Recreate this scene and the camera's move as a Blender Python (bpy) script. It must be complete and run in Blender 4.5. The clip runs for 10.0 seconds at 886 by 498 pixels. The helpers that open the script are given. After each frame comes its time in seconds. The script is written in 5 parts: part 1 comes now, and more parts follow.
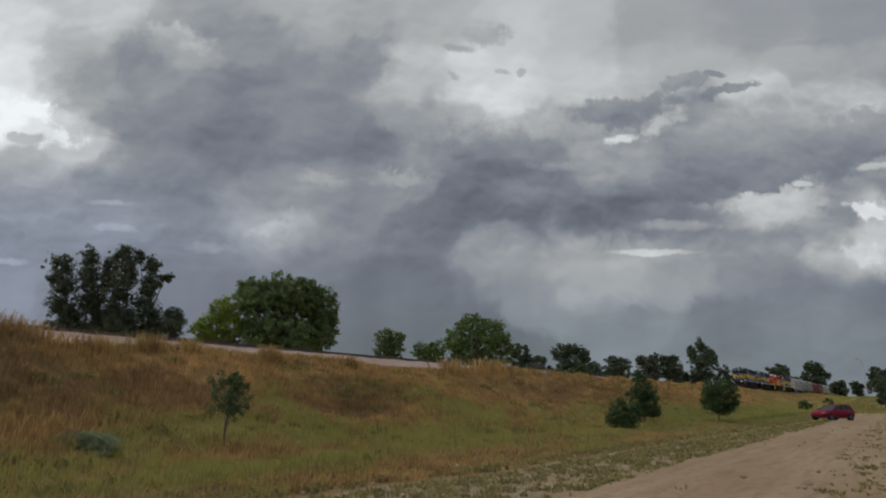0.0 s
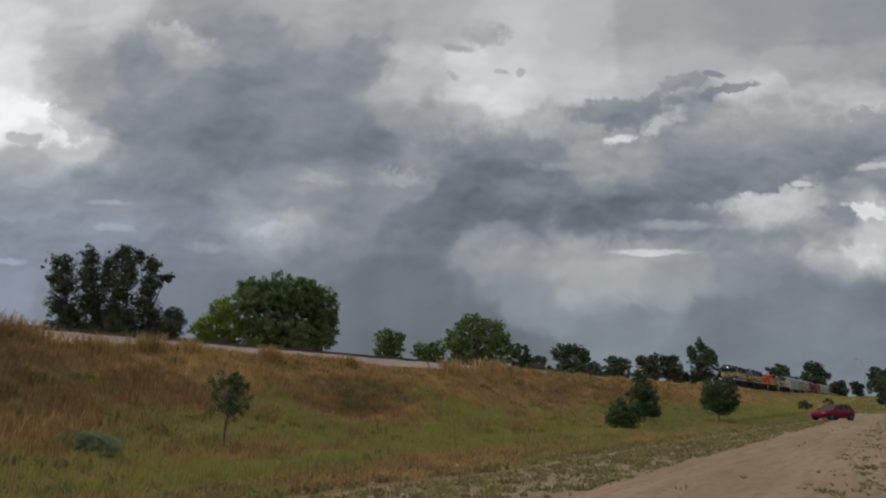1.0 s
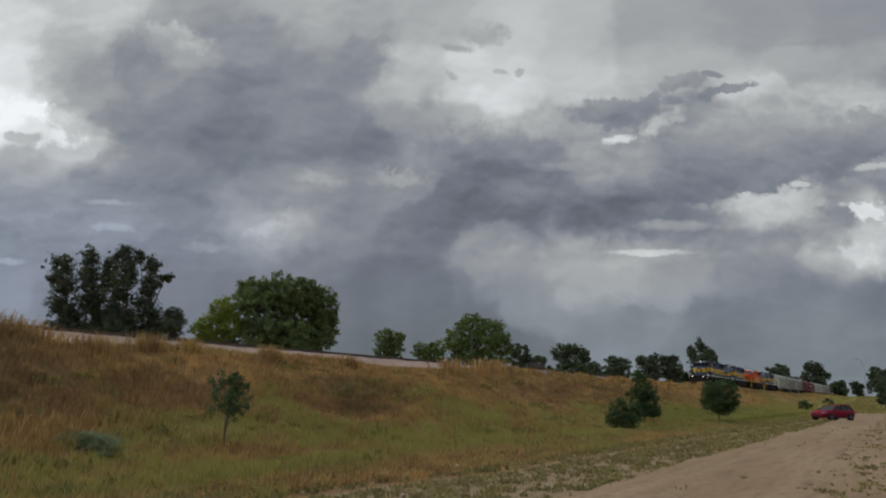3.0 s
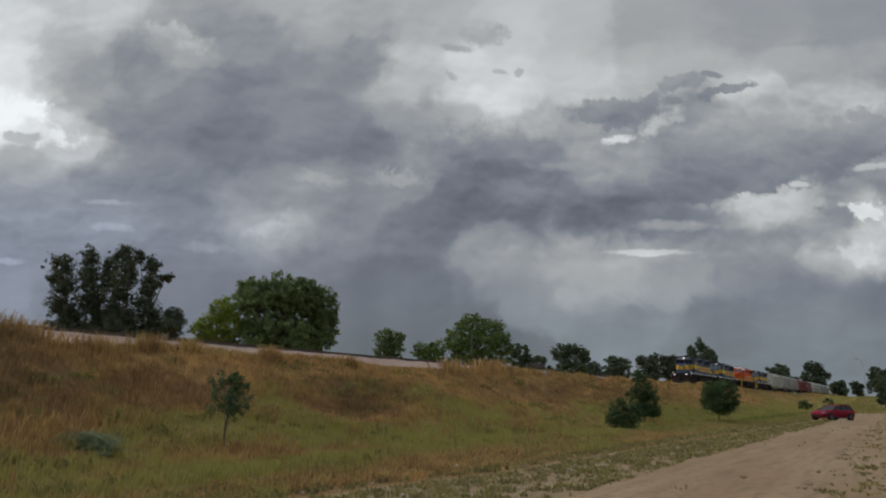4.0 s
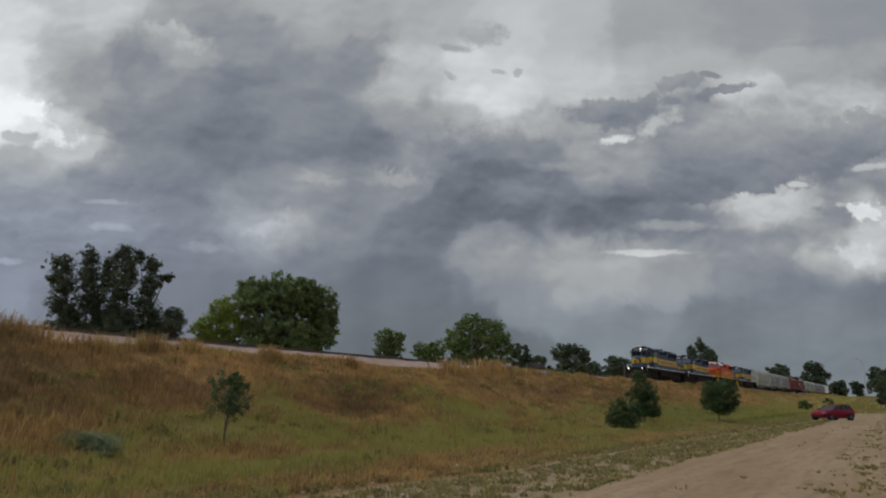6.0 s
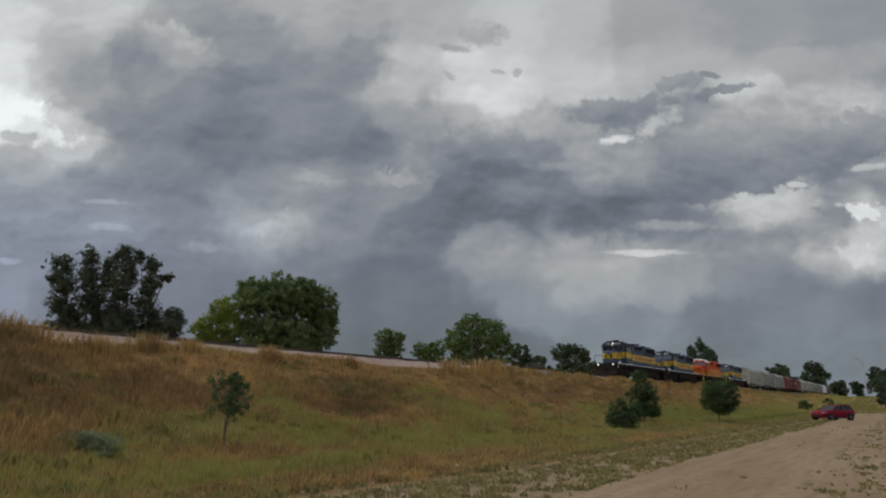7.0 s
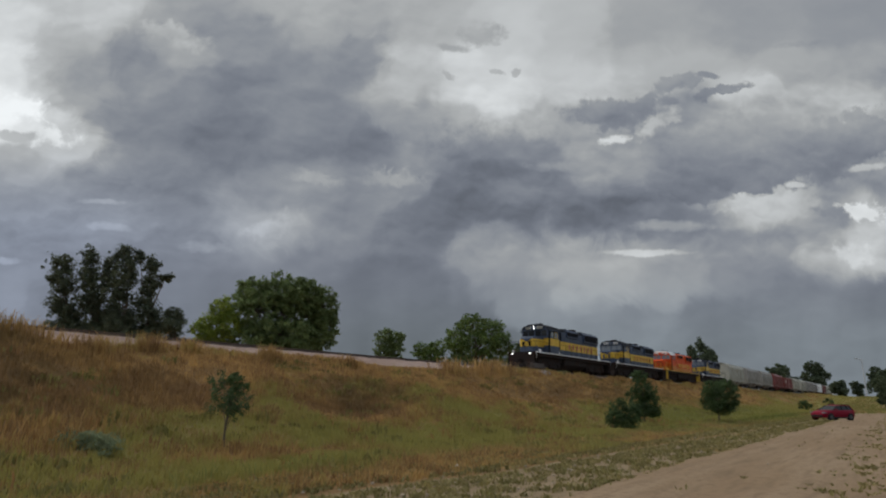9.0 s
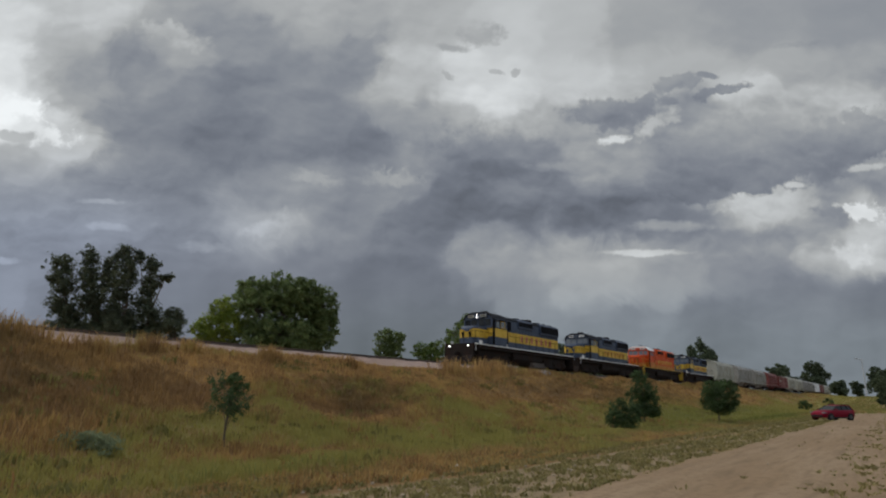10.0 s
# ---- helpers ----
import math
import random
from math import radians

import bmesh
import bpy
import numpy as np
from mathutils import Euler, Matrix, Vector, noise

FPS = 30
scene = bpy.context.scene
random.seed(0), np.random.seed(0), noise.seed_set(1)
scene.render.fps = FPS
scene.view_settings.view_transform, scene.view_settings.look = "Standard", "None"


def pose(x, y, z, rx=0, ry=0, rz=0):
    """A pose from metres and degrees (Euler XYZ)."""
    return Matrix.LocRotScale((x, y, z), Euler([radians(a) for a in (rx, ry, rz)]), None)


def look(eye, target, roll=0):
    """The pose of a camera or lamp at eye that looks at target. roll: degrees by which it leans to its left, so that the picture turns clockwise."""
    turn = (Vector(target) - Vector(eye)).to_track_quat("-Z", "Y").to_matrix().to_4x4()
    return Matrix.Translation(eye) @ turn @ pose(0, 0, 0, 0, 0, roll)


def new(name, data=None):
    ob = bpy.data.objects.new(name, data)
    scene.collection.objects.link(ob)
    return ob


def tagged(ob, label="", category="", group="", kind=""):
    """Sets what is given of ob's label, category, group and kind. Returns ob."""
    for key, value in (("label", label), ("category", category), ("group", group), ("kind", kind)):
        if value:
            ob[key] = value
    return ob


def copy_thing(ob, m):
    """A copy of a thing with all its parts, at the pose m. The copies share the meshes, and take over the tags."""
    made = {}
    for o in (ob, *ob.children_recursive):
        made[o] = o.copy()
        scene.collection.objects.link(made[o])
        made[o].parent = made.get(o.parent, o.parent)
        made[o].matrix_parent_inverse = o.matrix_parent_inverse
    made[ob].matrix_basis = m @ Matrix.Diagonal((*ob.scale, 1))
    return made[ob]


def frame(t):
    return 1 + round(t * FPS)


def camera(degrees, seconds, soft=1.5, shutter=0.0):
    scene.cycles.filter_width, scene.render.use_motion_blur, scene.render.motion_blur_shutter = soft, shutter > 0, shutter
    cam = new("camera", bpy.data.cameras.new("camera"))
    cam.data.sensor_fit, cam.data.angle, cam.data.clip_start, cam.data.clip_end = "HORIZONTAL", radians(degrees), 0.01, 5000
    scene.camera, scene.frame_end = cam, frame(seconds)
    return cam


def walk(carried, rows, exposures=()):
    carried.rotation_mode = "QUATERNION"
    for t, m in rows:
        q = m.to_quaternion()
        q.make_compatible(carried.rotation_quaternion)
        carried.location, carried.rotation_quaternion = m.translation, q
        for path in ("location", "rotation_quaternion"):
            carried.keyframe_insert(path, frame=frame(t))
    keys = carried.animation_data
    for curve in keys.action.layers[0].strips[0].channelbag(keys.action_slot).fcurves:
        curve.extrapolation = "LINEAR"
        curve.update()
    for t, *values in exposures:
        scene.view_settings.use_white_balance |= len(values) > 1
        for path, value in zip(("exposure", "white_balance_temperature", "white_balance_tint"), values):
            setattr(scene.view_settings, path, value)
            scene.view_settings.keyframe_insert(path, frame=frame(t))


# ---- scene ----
# ---------------------------------------------------------------- camera: stands still on the gravel lot
EYE = (0.0, 0.0, 1.75)
TILT, LEAN = 13.732, 0.688
cam = camera(72.535, 10.0, soft=2.1)
CAM_POSE = pose(*EYE, 90 + TILT, 0, 0) @ pose(0, 0, 0, 0, 0, LEAN)
walk(cam, [(0.0, CAM_POSE), (10.0, CAM_POSE)], [(0.0, 0.0), (10.0, 0.0)])

# ---------------------------------------------------------------- plan: the railway line as the axis of the place
# s runs along the track away from the lot, n across it towards the lot; both in metres
TRACK_X, TRACK_Y, HEADING = 0.961, 50.458, radians(36.366)
RAIL_Z = 4.40
SIN, COS = math.sin(HEADING), math.cos(HEADING)


def site(s, n, z=0.0):
    """The place s metres along the track and n metres from its centre line."""
    return (TRACK_X + s * SIN + n * COS, TRACK_Y + s * COS - n * SIN, z)


SITE = Matrix.Translation((TRACK_X, TRACK_Y, 0)) @ Matrix.Rotation(math.pi / 2 - HEADING, 4, "Z")  # local x = s, local y = -n


def smooth(a, b, x):
    k = min(1.0, max(0.0, (x - a) / (b - a)))
    return k * k * (3 - 2 * k)


def ground_z(s, n):
    """Height of the grassy ground: embankment, toe and flat."""
    a = abs(n)
    if n >= 0:
        toe = 15.5 + 0.8 * math.sin(s * 0.11) + 0.5 * math.sin(s * 0.37 + 1)
        crest = 3.45 + 0.09 * (1 - smooth(-22, -16, s)) + 0.22 * smooth(-10, -4, s) + 0.22 * smooth(-8, -5, s) * (1 - smooth(3, 6, s)) + 0.42 * (1 - smooth(-33.5, -30.5, s)) + 0.16 * smooth(2, 7, s) + 0.12 * math.sin(s * 0.23) + 0.10 * math.sin(s * 0.71 + 2)
    else:
        toe, crest = 14.0, 3.4
    k = min(1.0, max(0.0, (a - 4.4) / (toe - 4.4)))
    z = crest * (1 - k) ** 1.25
    bump = noise.noise((s * 0.16, n * 0.25, 3.1)) * 0.22 + noise.noise((s * 0.45, n * 0.6, 7.7)) * 0.09
    if a > 4.0:
        z += bump * smooth(4.0, 7.0, a) * (1 - 0.97 * smooth(17, 21, a))
    if 5 < n < 16 and -60 < s < 60:  # slumps and hollows in the face of the bank
        for hs, hn, along, across, deep in ((-20.8, 9.6, 3.4, 1.6, 0.42), (-29.5, 9.2, 3.6, 1.5, 0.30), (-3.0, 8.6, 4.2, 1.8, 0.45), (6.0, 9.4, 4.5, 1.6, 0.35), (-12.5, 12.0, 3.0, 1.5, 0.22), (-25.2, 8.6, 1.8, 2.4, -0.28), (-14.6, 9.4, 2.2, 2.4, -0.30), (2.2, 10.8, 2.0, 2.2, -0.22)):
            e = ((s - hs) / along) ** 2 + ((n - hn) / across) ** 2
            if e < 6:
                z -= deep * math.exp(-e)
    if n > 4:  # the land climbs to the level of the rails far down the line
        z = max(z, z * 0.3 + 3.3 * smooth(105, 215, s - 1.2 * max(0.0, n - 12)) * (1 - smooth(60, 140, n)))
    far = math.hypot(s, n)
    if far > 300:
        z += noise.noise((s * 0.004, n * 0.004, 1.3)) * 1.2 * smooth(300, 900, far) - 0.4 * smooth(300, 900, far)
    return z
# ---------------------------------------------------------------- daylight under a broken overcast
world = bpy.data.worlds.new("overcast")
scene.world = world
world.use_nodes = True
wn, wl = world.node_tree.nodes, world.node_tree.links
wn.clear()
sky = wn.new("ShaderNodeTexSky")
sky.sky_type, sky.sun_disc = "NISHITA", False
SUN_EL, SUN_AZ = radians(46), radians(-75)
sky.sun_elevation, sky.sun_rotation = SUN_EL, SUN_AZ
clear_bg = wn.new("ShaderNodeBackground")
clear_bg.inputs["Strength"].default_value = 0.05
wl.new(sky.outputs[0], clear_bg.inputs["Color"])
cloud_bg = wn.new("ShaderNodeBackground")
cloud_bg.inputs["Color"].default_value = (0.80, 0.83, 0.88, 1)
cloud_bg.inputs["Strength"].default_value = 0.47
add = wn.new("ShaderNodeAddShader")
wout = wn.new("ShaderNodeOutputWorld")
wl.new(clear_bg.outputs[0], add.inputs[0])
wl.new(cloud_bg.outputs[0], add.inputs[1])
wl.new(add.outputs[0], wout.inputs[0])

sun = new("sun", bpy.data.lights.new("sun", "SUN"))
sun.data.energy, sun.data.angle, sun.data.color = 1.5, radians(14), (1.0, 0.95, 0.87)
sun.matrix_world = look((math.sin(SUN_AZ) * 50, math.cos(SUN_AZ) * 50, 50 * math.tan(SUN_EL)), (0, 0, 0))
# ---------------------------------------------------------------- materials


def material(name):
    m = bpy.data.materials.new(name)
    m.use_nodes = True
    t = m.node_tree
    return m, t, t.nodes["Principled BSDF"], t.nodes["Material Output"]


def node(t, kind, links=(), **settings):
    n = t.nodes.new(kind)
    for key, value in settings.items():
        setattr(n, key, value)
    for socket, value in links:
        if isinstance(value, bpy.types.NodeSocket):
            t.links.new(value, n.inputs[socket])
        else:
            n.inputs[socket].default_value = value
    return n


def noise_tex(t, vector, scale, detail=4.0, rough=0.55):
    return node(t, "ShaderNodeTexNoise", [("Vector", vector), ("Scale", scale), ("Detail", detail), ("Roughness", rough)])


def mix_col(t, fac, a, b, blend="MIX"):
    n = node(t, "ShaderNodeMix", data_type="RGBA", blend_type=blend)
    for socket, value in ((0, fac), (6, a), (7, b)):
        if isinstance(value, bpy.types.NodeSocket):
            t.links.new(value, n.inputs[socket])
        elif socket == 0:
            n.inputs[0].default_value = value
        else:
            n.inputs[socket].default_value = (*value, 1)
    return n.outputs[2]


def span(t, value, a, b, lo=0.0, hi=1.0):
    return node(t, "ShaderNodeMapRange", [(0, value), (1, a), (2, b), (3, lo), (4, hi)], interpolation_type="SMOOTHSTEP").outputs[0]


def calc(t, op, a, b=0.0, c=0.0):
    return node(t, "ShaderNodeMath", [(0, a), (1, b), (2, c)], operation=op).outputs[0]


def surface(name, colour, rough=0.6, metal=0.0, stain=(0.5, 0.5, 0.5), amount=0.35, scale=1.5, fine=18.0, bump=0.15, coat=0.0, gloss=0.5):
    """A painted, metal or mineral surface with stains at one scale and grain at another."""
    m, t, bsdf, out = material(name)
    p = node(t, "ShaderNodeTexCoord").outputs["Object"]
    big, small = noise_tex(t, p, scale, 5), noise_tex(t, p, fine, 6)
    dirty = tuple(c * s for c, s in zip(colour, stain))
    c1 = mix_col(t, span(t, big.outputs[0], 0.42, 0.68, 0, amount), colour, dirty)
    c2 = mix_col(t, span(t, small.outputs[0], 0.45, 0.75, 0, amount * 0.6), c1, tuple(c * 0.72 for c in colour))
    t.links.new(c2, bsdf.inputs["Base Color"])
    t.links.new(span(t, big.outputs[0], 0.3, 0.7, rough * 0.85, min(1, rough * 1.2)), bsdf.inputs["Roughness"])
    bsdf.inputs["Metallic"].default_value = metal
    bsdf.inputs["Coat Weight"].default_value = coat
    bsdf.inputs["Specular IOR Level"].default_value = gloss
    b = node(t, "ShaderNodeBump", [("Strength", bump), ("Distance", 0.02), ("Height", small.outputs[0])])
    t.links.new(b.outputs[0], bsdf.inputs["Normal"])
    return m


def foliage(name, dark, light, warm, scale=0.35, through_leaf=0.36):
    """Leaves: light and dark clumps, some warm ones, a little light let through."""
    m, t, bsdf, out = material(name)
    p = node(t, "ShaderNodeTexCoord").outputs["Object"]
    big, mid = noise_tex(t, p, scale, 3), noise_tex(t, p, scale * 5, 3)
    c1 = mix_col(t, span(t, big.outputs[0], 0.38, 0.64), dark, light)
    rnd = node(t, "ShaderNodeNewGeometry").outputs["Random Per Island"]
    c2 = mix_col(t, span(t, rnd, 0.35, 1.0, 0, 0.55), c1, warm)
    c3 = mix_col(t, span(t, mid.outputs[0], 0.42, 0.7, 0, 0.5), c2, tuple(c * 0.6 for c in dark))
    t.links.new(c3, bsdf.inputs["Base Color"])
    bsdf.inputs["Roughness"].default_value = 0.6
    bsdf.inputs["Specular IOR Level"].default_value = 0.25
    thin = node(t, "ShaderNodeBsdfTranslucent", [("Color", c3)])
    both = node(t, "ShaderNodeMixShader", [(0, through_leaf), (1, bsdf.outputs[0]), (2, thin.outputs[0])])
    t.links.new(both.outputs[0], out.inputs[0])
    return m


def glowing(name, colour, strength):
    m, t, bsdf, out = material(name)
    bsdf.inputs["Base Color"].default_value = (0.8, 0.8, 0.8, 1)
    bsdf.inputs["Emission Color"].default_value = (*colour, 1)
    bsdf.inputs["Emission Strength"].default_value = strength
    return m


def glass(name, tint=(0.03, 0.035, 0.04)):
    m, t, bsdf, out = material(name)
    bsdf.inputs["Base Color"].default_value = (*tint, 1)
    bsdf.inputs["Roughness"].default_value = 0.08
    bsdf.inputs["Specular IOR Level"].default_value = 0.22
    return m


def grass_material(name, gold, brown, green, bias, rnd_amount=0.42):
    """Dry and green stalks in patches; bias moves the share of green, and the toe of the bank is greener than its crest."""
    m, t, bsdf, out = material(name)
    p = node(t, "ShaderNodeTexCoord").outputs["Object"]
    xyz = node(t, "ShaderNodeSeparateXYZ", [(0, p)])
    flat = node(t, "ShaderNodeMapping", [(0, p), (3, (0.6, 1.0, 0.2))]).outputs[0]
    patch, spot = noise_tex(t, flat, 0.28, 4, 0.65), noise_tex(t, flat, 1.5, 4, 0.6)
    rnd = node(t, "ShaderNodeNewGeometry").outputs["Random Per Island"]
    low = calc(t, "SUBTRACT", span(t, xyz.outputs[1], -16.0, -5.0, 0.06, -0.10), span(t, xyz.outputs[1], -19.5, -16.5, 0.09, 0.0))
    v = calc(t, "ADD", calc(t, "MULTIPLY_ADD", spot.outputs[0], 0.55, calc(t, "MULTIPLY", patch.outputs[0], 0.75)), low)
    v = calc(t, "ADD", calc(t, "MULTIPLY_ADD", rnd, 0.14, v), span(t, xyz.outputs[0], -45.0, 60.0, -0.05, 0.04))
    wander = node(t, "ShaderNodeVectorMath", [(0, node(t, "ShaderNodeVectorMath", [(0, noise_tex(t, p, 0.55, 4, 0.65).outputs["Color"]), (1, (0.5, 0.5, 0.5))], operation="SUBTRACT").outputs[0]), (1, (5.0, 3.2, 0))], operation="MULTIPLY").outputs[0]
    drift = node(t, "ShaderNodeVectorMath", [(0, p), (1, wander)], operation="ADD").outputs[0]

    def zone(s, n, along, across, turn=0):
        q = node(t, "ShaderNodeMapping", [(0, node(t, "ShaderNodeVectorMath", [(0, drift), (1, (1, 1, 0))], operation="MULTIPLY").outputs[0]), (1, (s, -n, 0)), (2, (0, 0, radians(turn))), (3, (along, across, 1))], vector_type="TEXTURE")
        return span(t, node(t, "ShaderNodeTexGradient", [(0, q.outputs[0])], gradient_type="SPHERICAL").outputs[1], 0.0, 0.7)

    # swards where damp keeps the grass green, and stands of dead weeds
    for s, n, along, across, gain in ((-23, 13.8, 7, 2.6, 0.20), (-17, 15.4, 8, 2.0, 0.16), (-13.6, 11.7, 4, 2.0, 0.12), (-26.5, 11.2, 3.2, 3.4, 0.12), (-31.5, 17.4, 8, 1.6, 0.14), (15, 14.2, 14, 3.0, 0.20), (30, 18, 20, 3.5, 0.14), (-6, 16.5, 10, 2.5, 0.10),
                                      (-32.5, 9.3, 6, 3.4, -0.12), (-36, 6.6, 4, 1.8, 0.16), (-19, 7.5, 2.5, 1.2, 0.14), (24, 8.5, 32, 5.0, -0.22), (60, 8.5, 30, 5.0, -0.18), (-21.5, 10.2, 3.4, 1.7, -0.30), (-1.0, 8.0, 7, 2.6, -0.16), (8, 8.5, 8, 2.5, -0.12), (-27, 7.0, 5, 2.0, -0.14), (-31, 15.0, 4, 1.2, -0.10)):
        v = calc(t, "MULTIPLY_ADD", zone(s, n, along, across), gain, v)
    green_fac = span(t, v, 0.66 - bias, 0.84 - bias)
    dry = mix_col(t, span(t, spot.outputs[0], 0.38, 0.70), brown, gold)
    dry = mix_col(t, span(t, rnd, 0.3, 1.0, 0, rnd_amount), dry, tuple(min(1, c * 1.5) for c in gold))
    mauve = calc(t, "MAXIMUM", zone(-21.3, 10.0, 3.6, 1.5), calc(t, "MAXIMUM", calc(t, "MAXIMUM", zone(-33.5, 9.6, 6.5, 3.2), zone(-28.5, 9.0, 3.0, 2.0)), zone(1.5, 9.2, 6.0, 1.8, 12)))
    dry = mix_col(t, calc(t, "MULTIPLY", mauve, 0.55), dry, (brown[0] * 0.90, brown[1] * 0.86, brown[2] * 0.95))
    col = mix_col(t, green_fac, dry, green)
    # patches of darker brown among the straw, broken up by noise
    dark_patch = calc(t, "MAXIMUM", zone(-36.5, 8.0, 10.0, 5.4), calc(t, "MAXIMUM", zone(-19.5, 8.6, 5.0, 2.2), calc(t, "MULTIPLY", zone(16.0, 8.4, 30.0, 3.6), 0.8)))
    dark_patch = calc(t, "MULTIPLY", dark_patch, span(t, noise_tex(t, flat, 0.9, 5, 0.65).outputs[0], 0.36, 0.60, 0.25, 0.85))
    col = mix_col(t, dark_patch, col, (brown[0] * 0.60, brown[1] * 0.66, brown[2] * 0.62))
    lush = calc(t, "MULTIPLY", zone(34.0, 15.5, 50.0, 8.5), span(t, noise_tex(t, flat, 0.6, 5, 0.65).outputs[0], 0.36, 0.60, 0.30, 0.75))
    col = mix_col(t, lush, col, (green[0] * 0.62, green[1] * 0.72, green[2] * 0.62))
    t.links.new(col, bsdf.inputs["Base Color"])
    bsdf.inputs["Roughness"].default_value = 0.7
    bsdf.inputs["Specular IOR Level"].default_value = 0.2
    thin = node(t, "ShaderNodeBsdfTranslucent", [("Color", col)])
    both = node(t, "ShaderNodeMixShader", [(0, 0.3), (1, bsdf.outputs[0]), (2, thin.outputs[0])])
    t.links.new(both.outputs[0], out.inputs[0])
    return m


def gravel_material(name, base, pale, dark, big=0.25, small=9.0, bump=0.5, stretch=(0.45, 1.3, 1.0)):
    m, t, bsdf, out = material(name)
    p = node(t, "ShaderNodeTexCoord").outputs["Object"]
    flat = node(t, "ShaderNodeMapping", [(0, p), (3, stretch)]).outputs[0]
    a, b = noise_tex(t, flat, big, 5, 0.6), noise_tex(t, p, small, 6, 0.7)
    mid = noise_tex(t, flat, big * 5, 4, 0.6)
    stones = node(t, "ShaderNodeTexVoronoi", [("Vector", p), ("Scale", small * 2.2)])
    c = mix_col(t, span(t, a.outputs[0], 0.38, 0.66), base, pale)
    c = mix_col(t, span(t, mid.outputs[0], 0.45, 0.72, 0, 0.6), c, dark)
    c = mix_col(t, span(t, b.outputs[0], 0.46, 0.72, 0, 0.75), c, dark)
    c = mix_col(t, span(t, stones.outputs["Distance"], 0.05, 0.22, 0.45, 0), c, tuple(min(1, v * 1.35) for v in pale))
    t.links.new(c, bsdf.inputs["Base Color"])
    bsdf.inputs["Roughness"].default_value = 0.92
    bsdf.inputs["Specular IOR Level"].default_value = 0.2
    bp = node(t, "ShaderNodeBump", [("Strength", bump), ("Distance", 0.03), ("Height", b.outputs[0])])
    t.links.new(bp.outputs[0], bsdf.inputs["Normal"])
    return m


GOLD, BROWN, GREEN = (0.53, 0.335, 0.122), (0.22, 0.132, 0.060), (0.31, 0.280, 0.080)
M_SOIL = grass_material("meadow_ground", (0.31, 0.19, 0.072), (0.20, 0.122, 0.054), (0.21, 0.185, 0.056), 0.0)
M_GRASS = grass_material("bank_grass_stalks", GOLD, BROWN, GREEN, 0.05)
M_VERGE = grass_material("verge_grass_stalks", (0.42, 0.31, 0.12), (0.28, 0.20, 0.08), (0.20, 0.205, 0.06), 0.06)
M_WEED = foliage("low_weeds", (0.175, 0.158, 0.055), (0.29, 0.245, 0.092), (0.42, 0.34, 0.165), 1.6)
M_DOCK = foliage("rusty_seed_stalks", (0.24, 0.135, 0.058), (0.34, 0.19, 0.075), (0.40, 0.25, 0.10), 0.8)
M_FORB = foliage("dark_forbs", (0.16, 0.150, 0.048), (0.23, 0.205, 0.062), (0.30, 0.25, 0.09), 0.8)
M_SAGE = foliage("sage_leaves", (0.19, 0.235, 0.130), (0.27, 0.325, 0.185), (0.30, 0.31, 0.17), 0.8)
M_DIRT = gravel_material("gravel_road_dirt", (0.248, 0.170, 0.098), (0.295, 0.212, 0.130), (0.155, 0.102, 0.058), 0.5, 6.0, 0.9, (0.14, 1.5, 1.0))
M_STRIP = gravel_material("stony_verge_dirt", (0.235, 0.170, 0.098), (0.30, 0.225, 0.135), (0.15, 0.115, 0.060), 1.2)
M_BALLAST = gravel_material("track_ballast", (0.33, 0.235, 0.185), (0.40, 0.295, 0.24), (0.20, 0.145, 0.115), 0.5, 11.0, 0.8)
M_SPILL = gravel_material("spilled_stone", (0.30, 0.25, 0.21), (0.36, 0.31, 0.27), (0.2, 0.16, 0.13), 0.8, 11.0, 0.8)
M_STONE = surface("pebble", (0.34, 0.28, 0.20), 0.9, fine=30)
M_BARK = surface("bark", (0.10, 0.075, 0.055), 0.9, fine=9, bump=0.6)
# lightened: some distance haze is put into this leaf colour
M_LEAF_DARK = foliage("dark_leaves", (0.066, 0.084, 0.054), (0.110, 0.134, 0.078), (0.150, 0.154, 0.092))
M_LEAF_WILLOW = foliage("willow_leaves", (0.098, 0.142, 0.050), (0.165, 0.225, 0.075), (0.205, 0.230, 0.092))
M_LEAF_LIME = foliage("yellow_green_leaves", (0.14, 0.20, 0.03), (0.25, 0.32, 0.05), (0.28, 0.28, 0.07))
M_LEAF_MID = foliage("green_leaves", (0.075, 0.122, 0.034), (0.14, 0.21, 0.052), (0.18, 0.205, 0.066))
# haze over the distant trees is put in as a paler, less black green
M_LEAF_FAR = foliage("far_leaves", (0.068, 0.096, 0.056), (0.115, 0.150, 0.080), (0.138, 0.155, 0.092))
M_LEAF_YOUNG = foliage("young_tree_leaves", (0.052, 0.086, 0.034), (0.090, 0.140, 0.050), (0.105, 0.150, 0.060), 1.2)
M_BLUE = surface("dark_blue_enamel", (0.052, 0.070, 0.108), 0.6, stain=(0.9, 0.8, 0.7), gloss=0.25)
M_YELLOW = surface("yellow_enamel", (0.62, 0.40, 0.045), 0.55, gloss=0.25, stain=(0.6, 0.55, 0.5), amount=0.5)
M_RED = surface("red_lettering", (0.42, 0.10, 0.035), 0.45)
M_AMBER = surface("amber_enamel", (0.50, 0.17, 0.02), 0.55, gloss=0.25, stain=(0.7, 0.5, 0.5), amount=0.6)
M_ORANGE = surface("orange_enamel", (0.58, 0.078, 0.014), 0.6, gloss=0.2, stain=(0.65, 0.6, 0.5))
M_SILL = surface("white_sill_stripe", (0.80, 0.80, 0.78), 0.5, stain=(0.35, 0.32, 0.30), amount=0.35, scale=2.2)
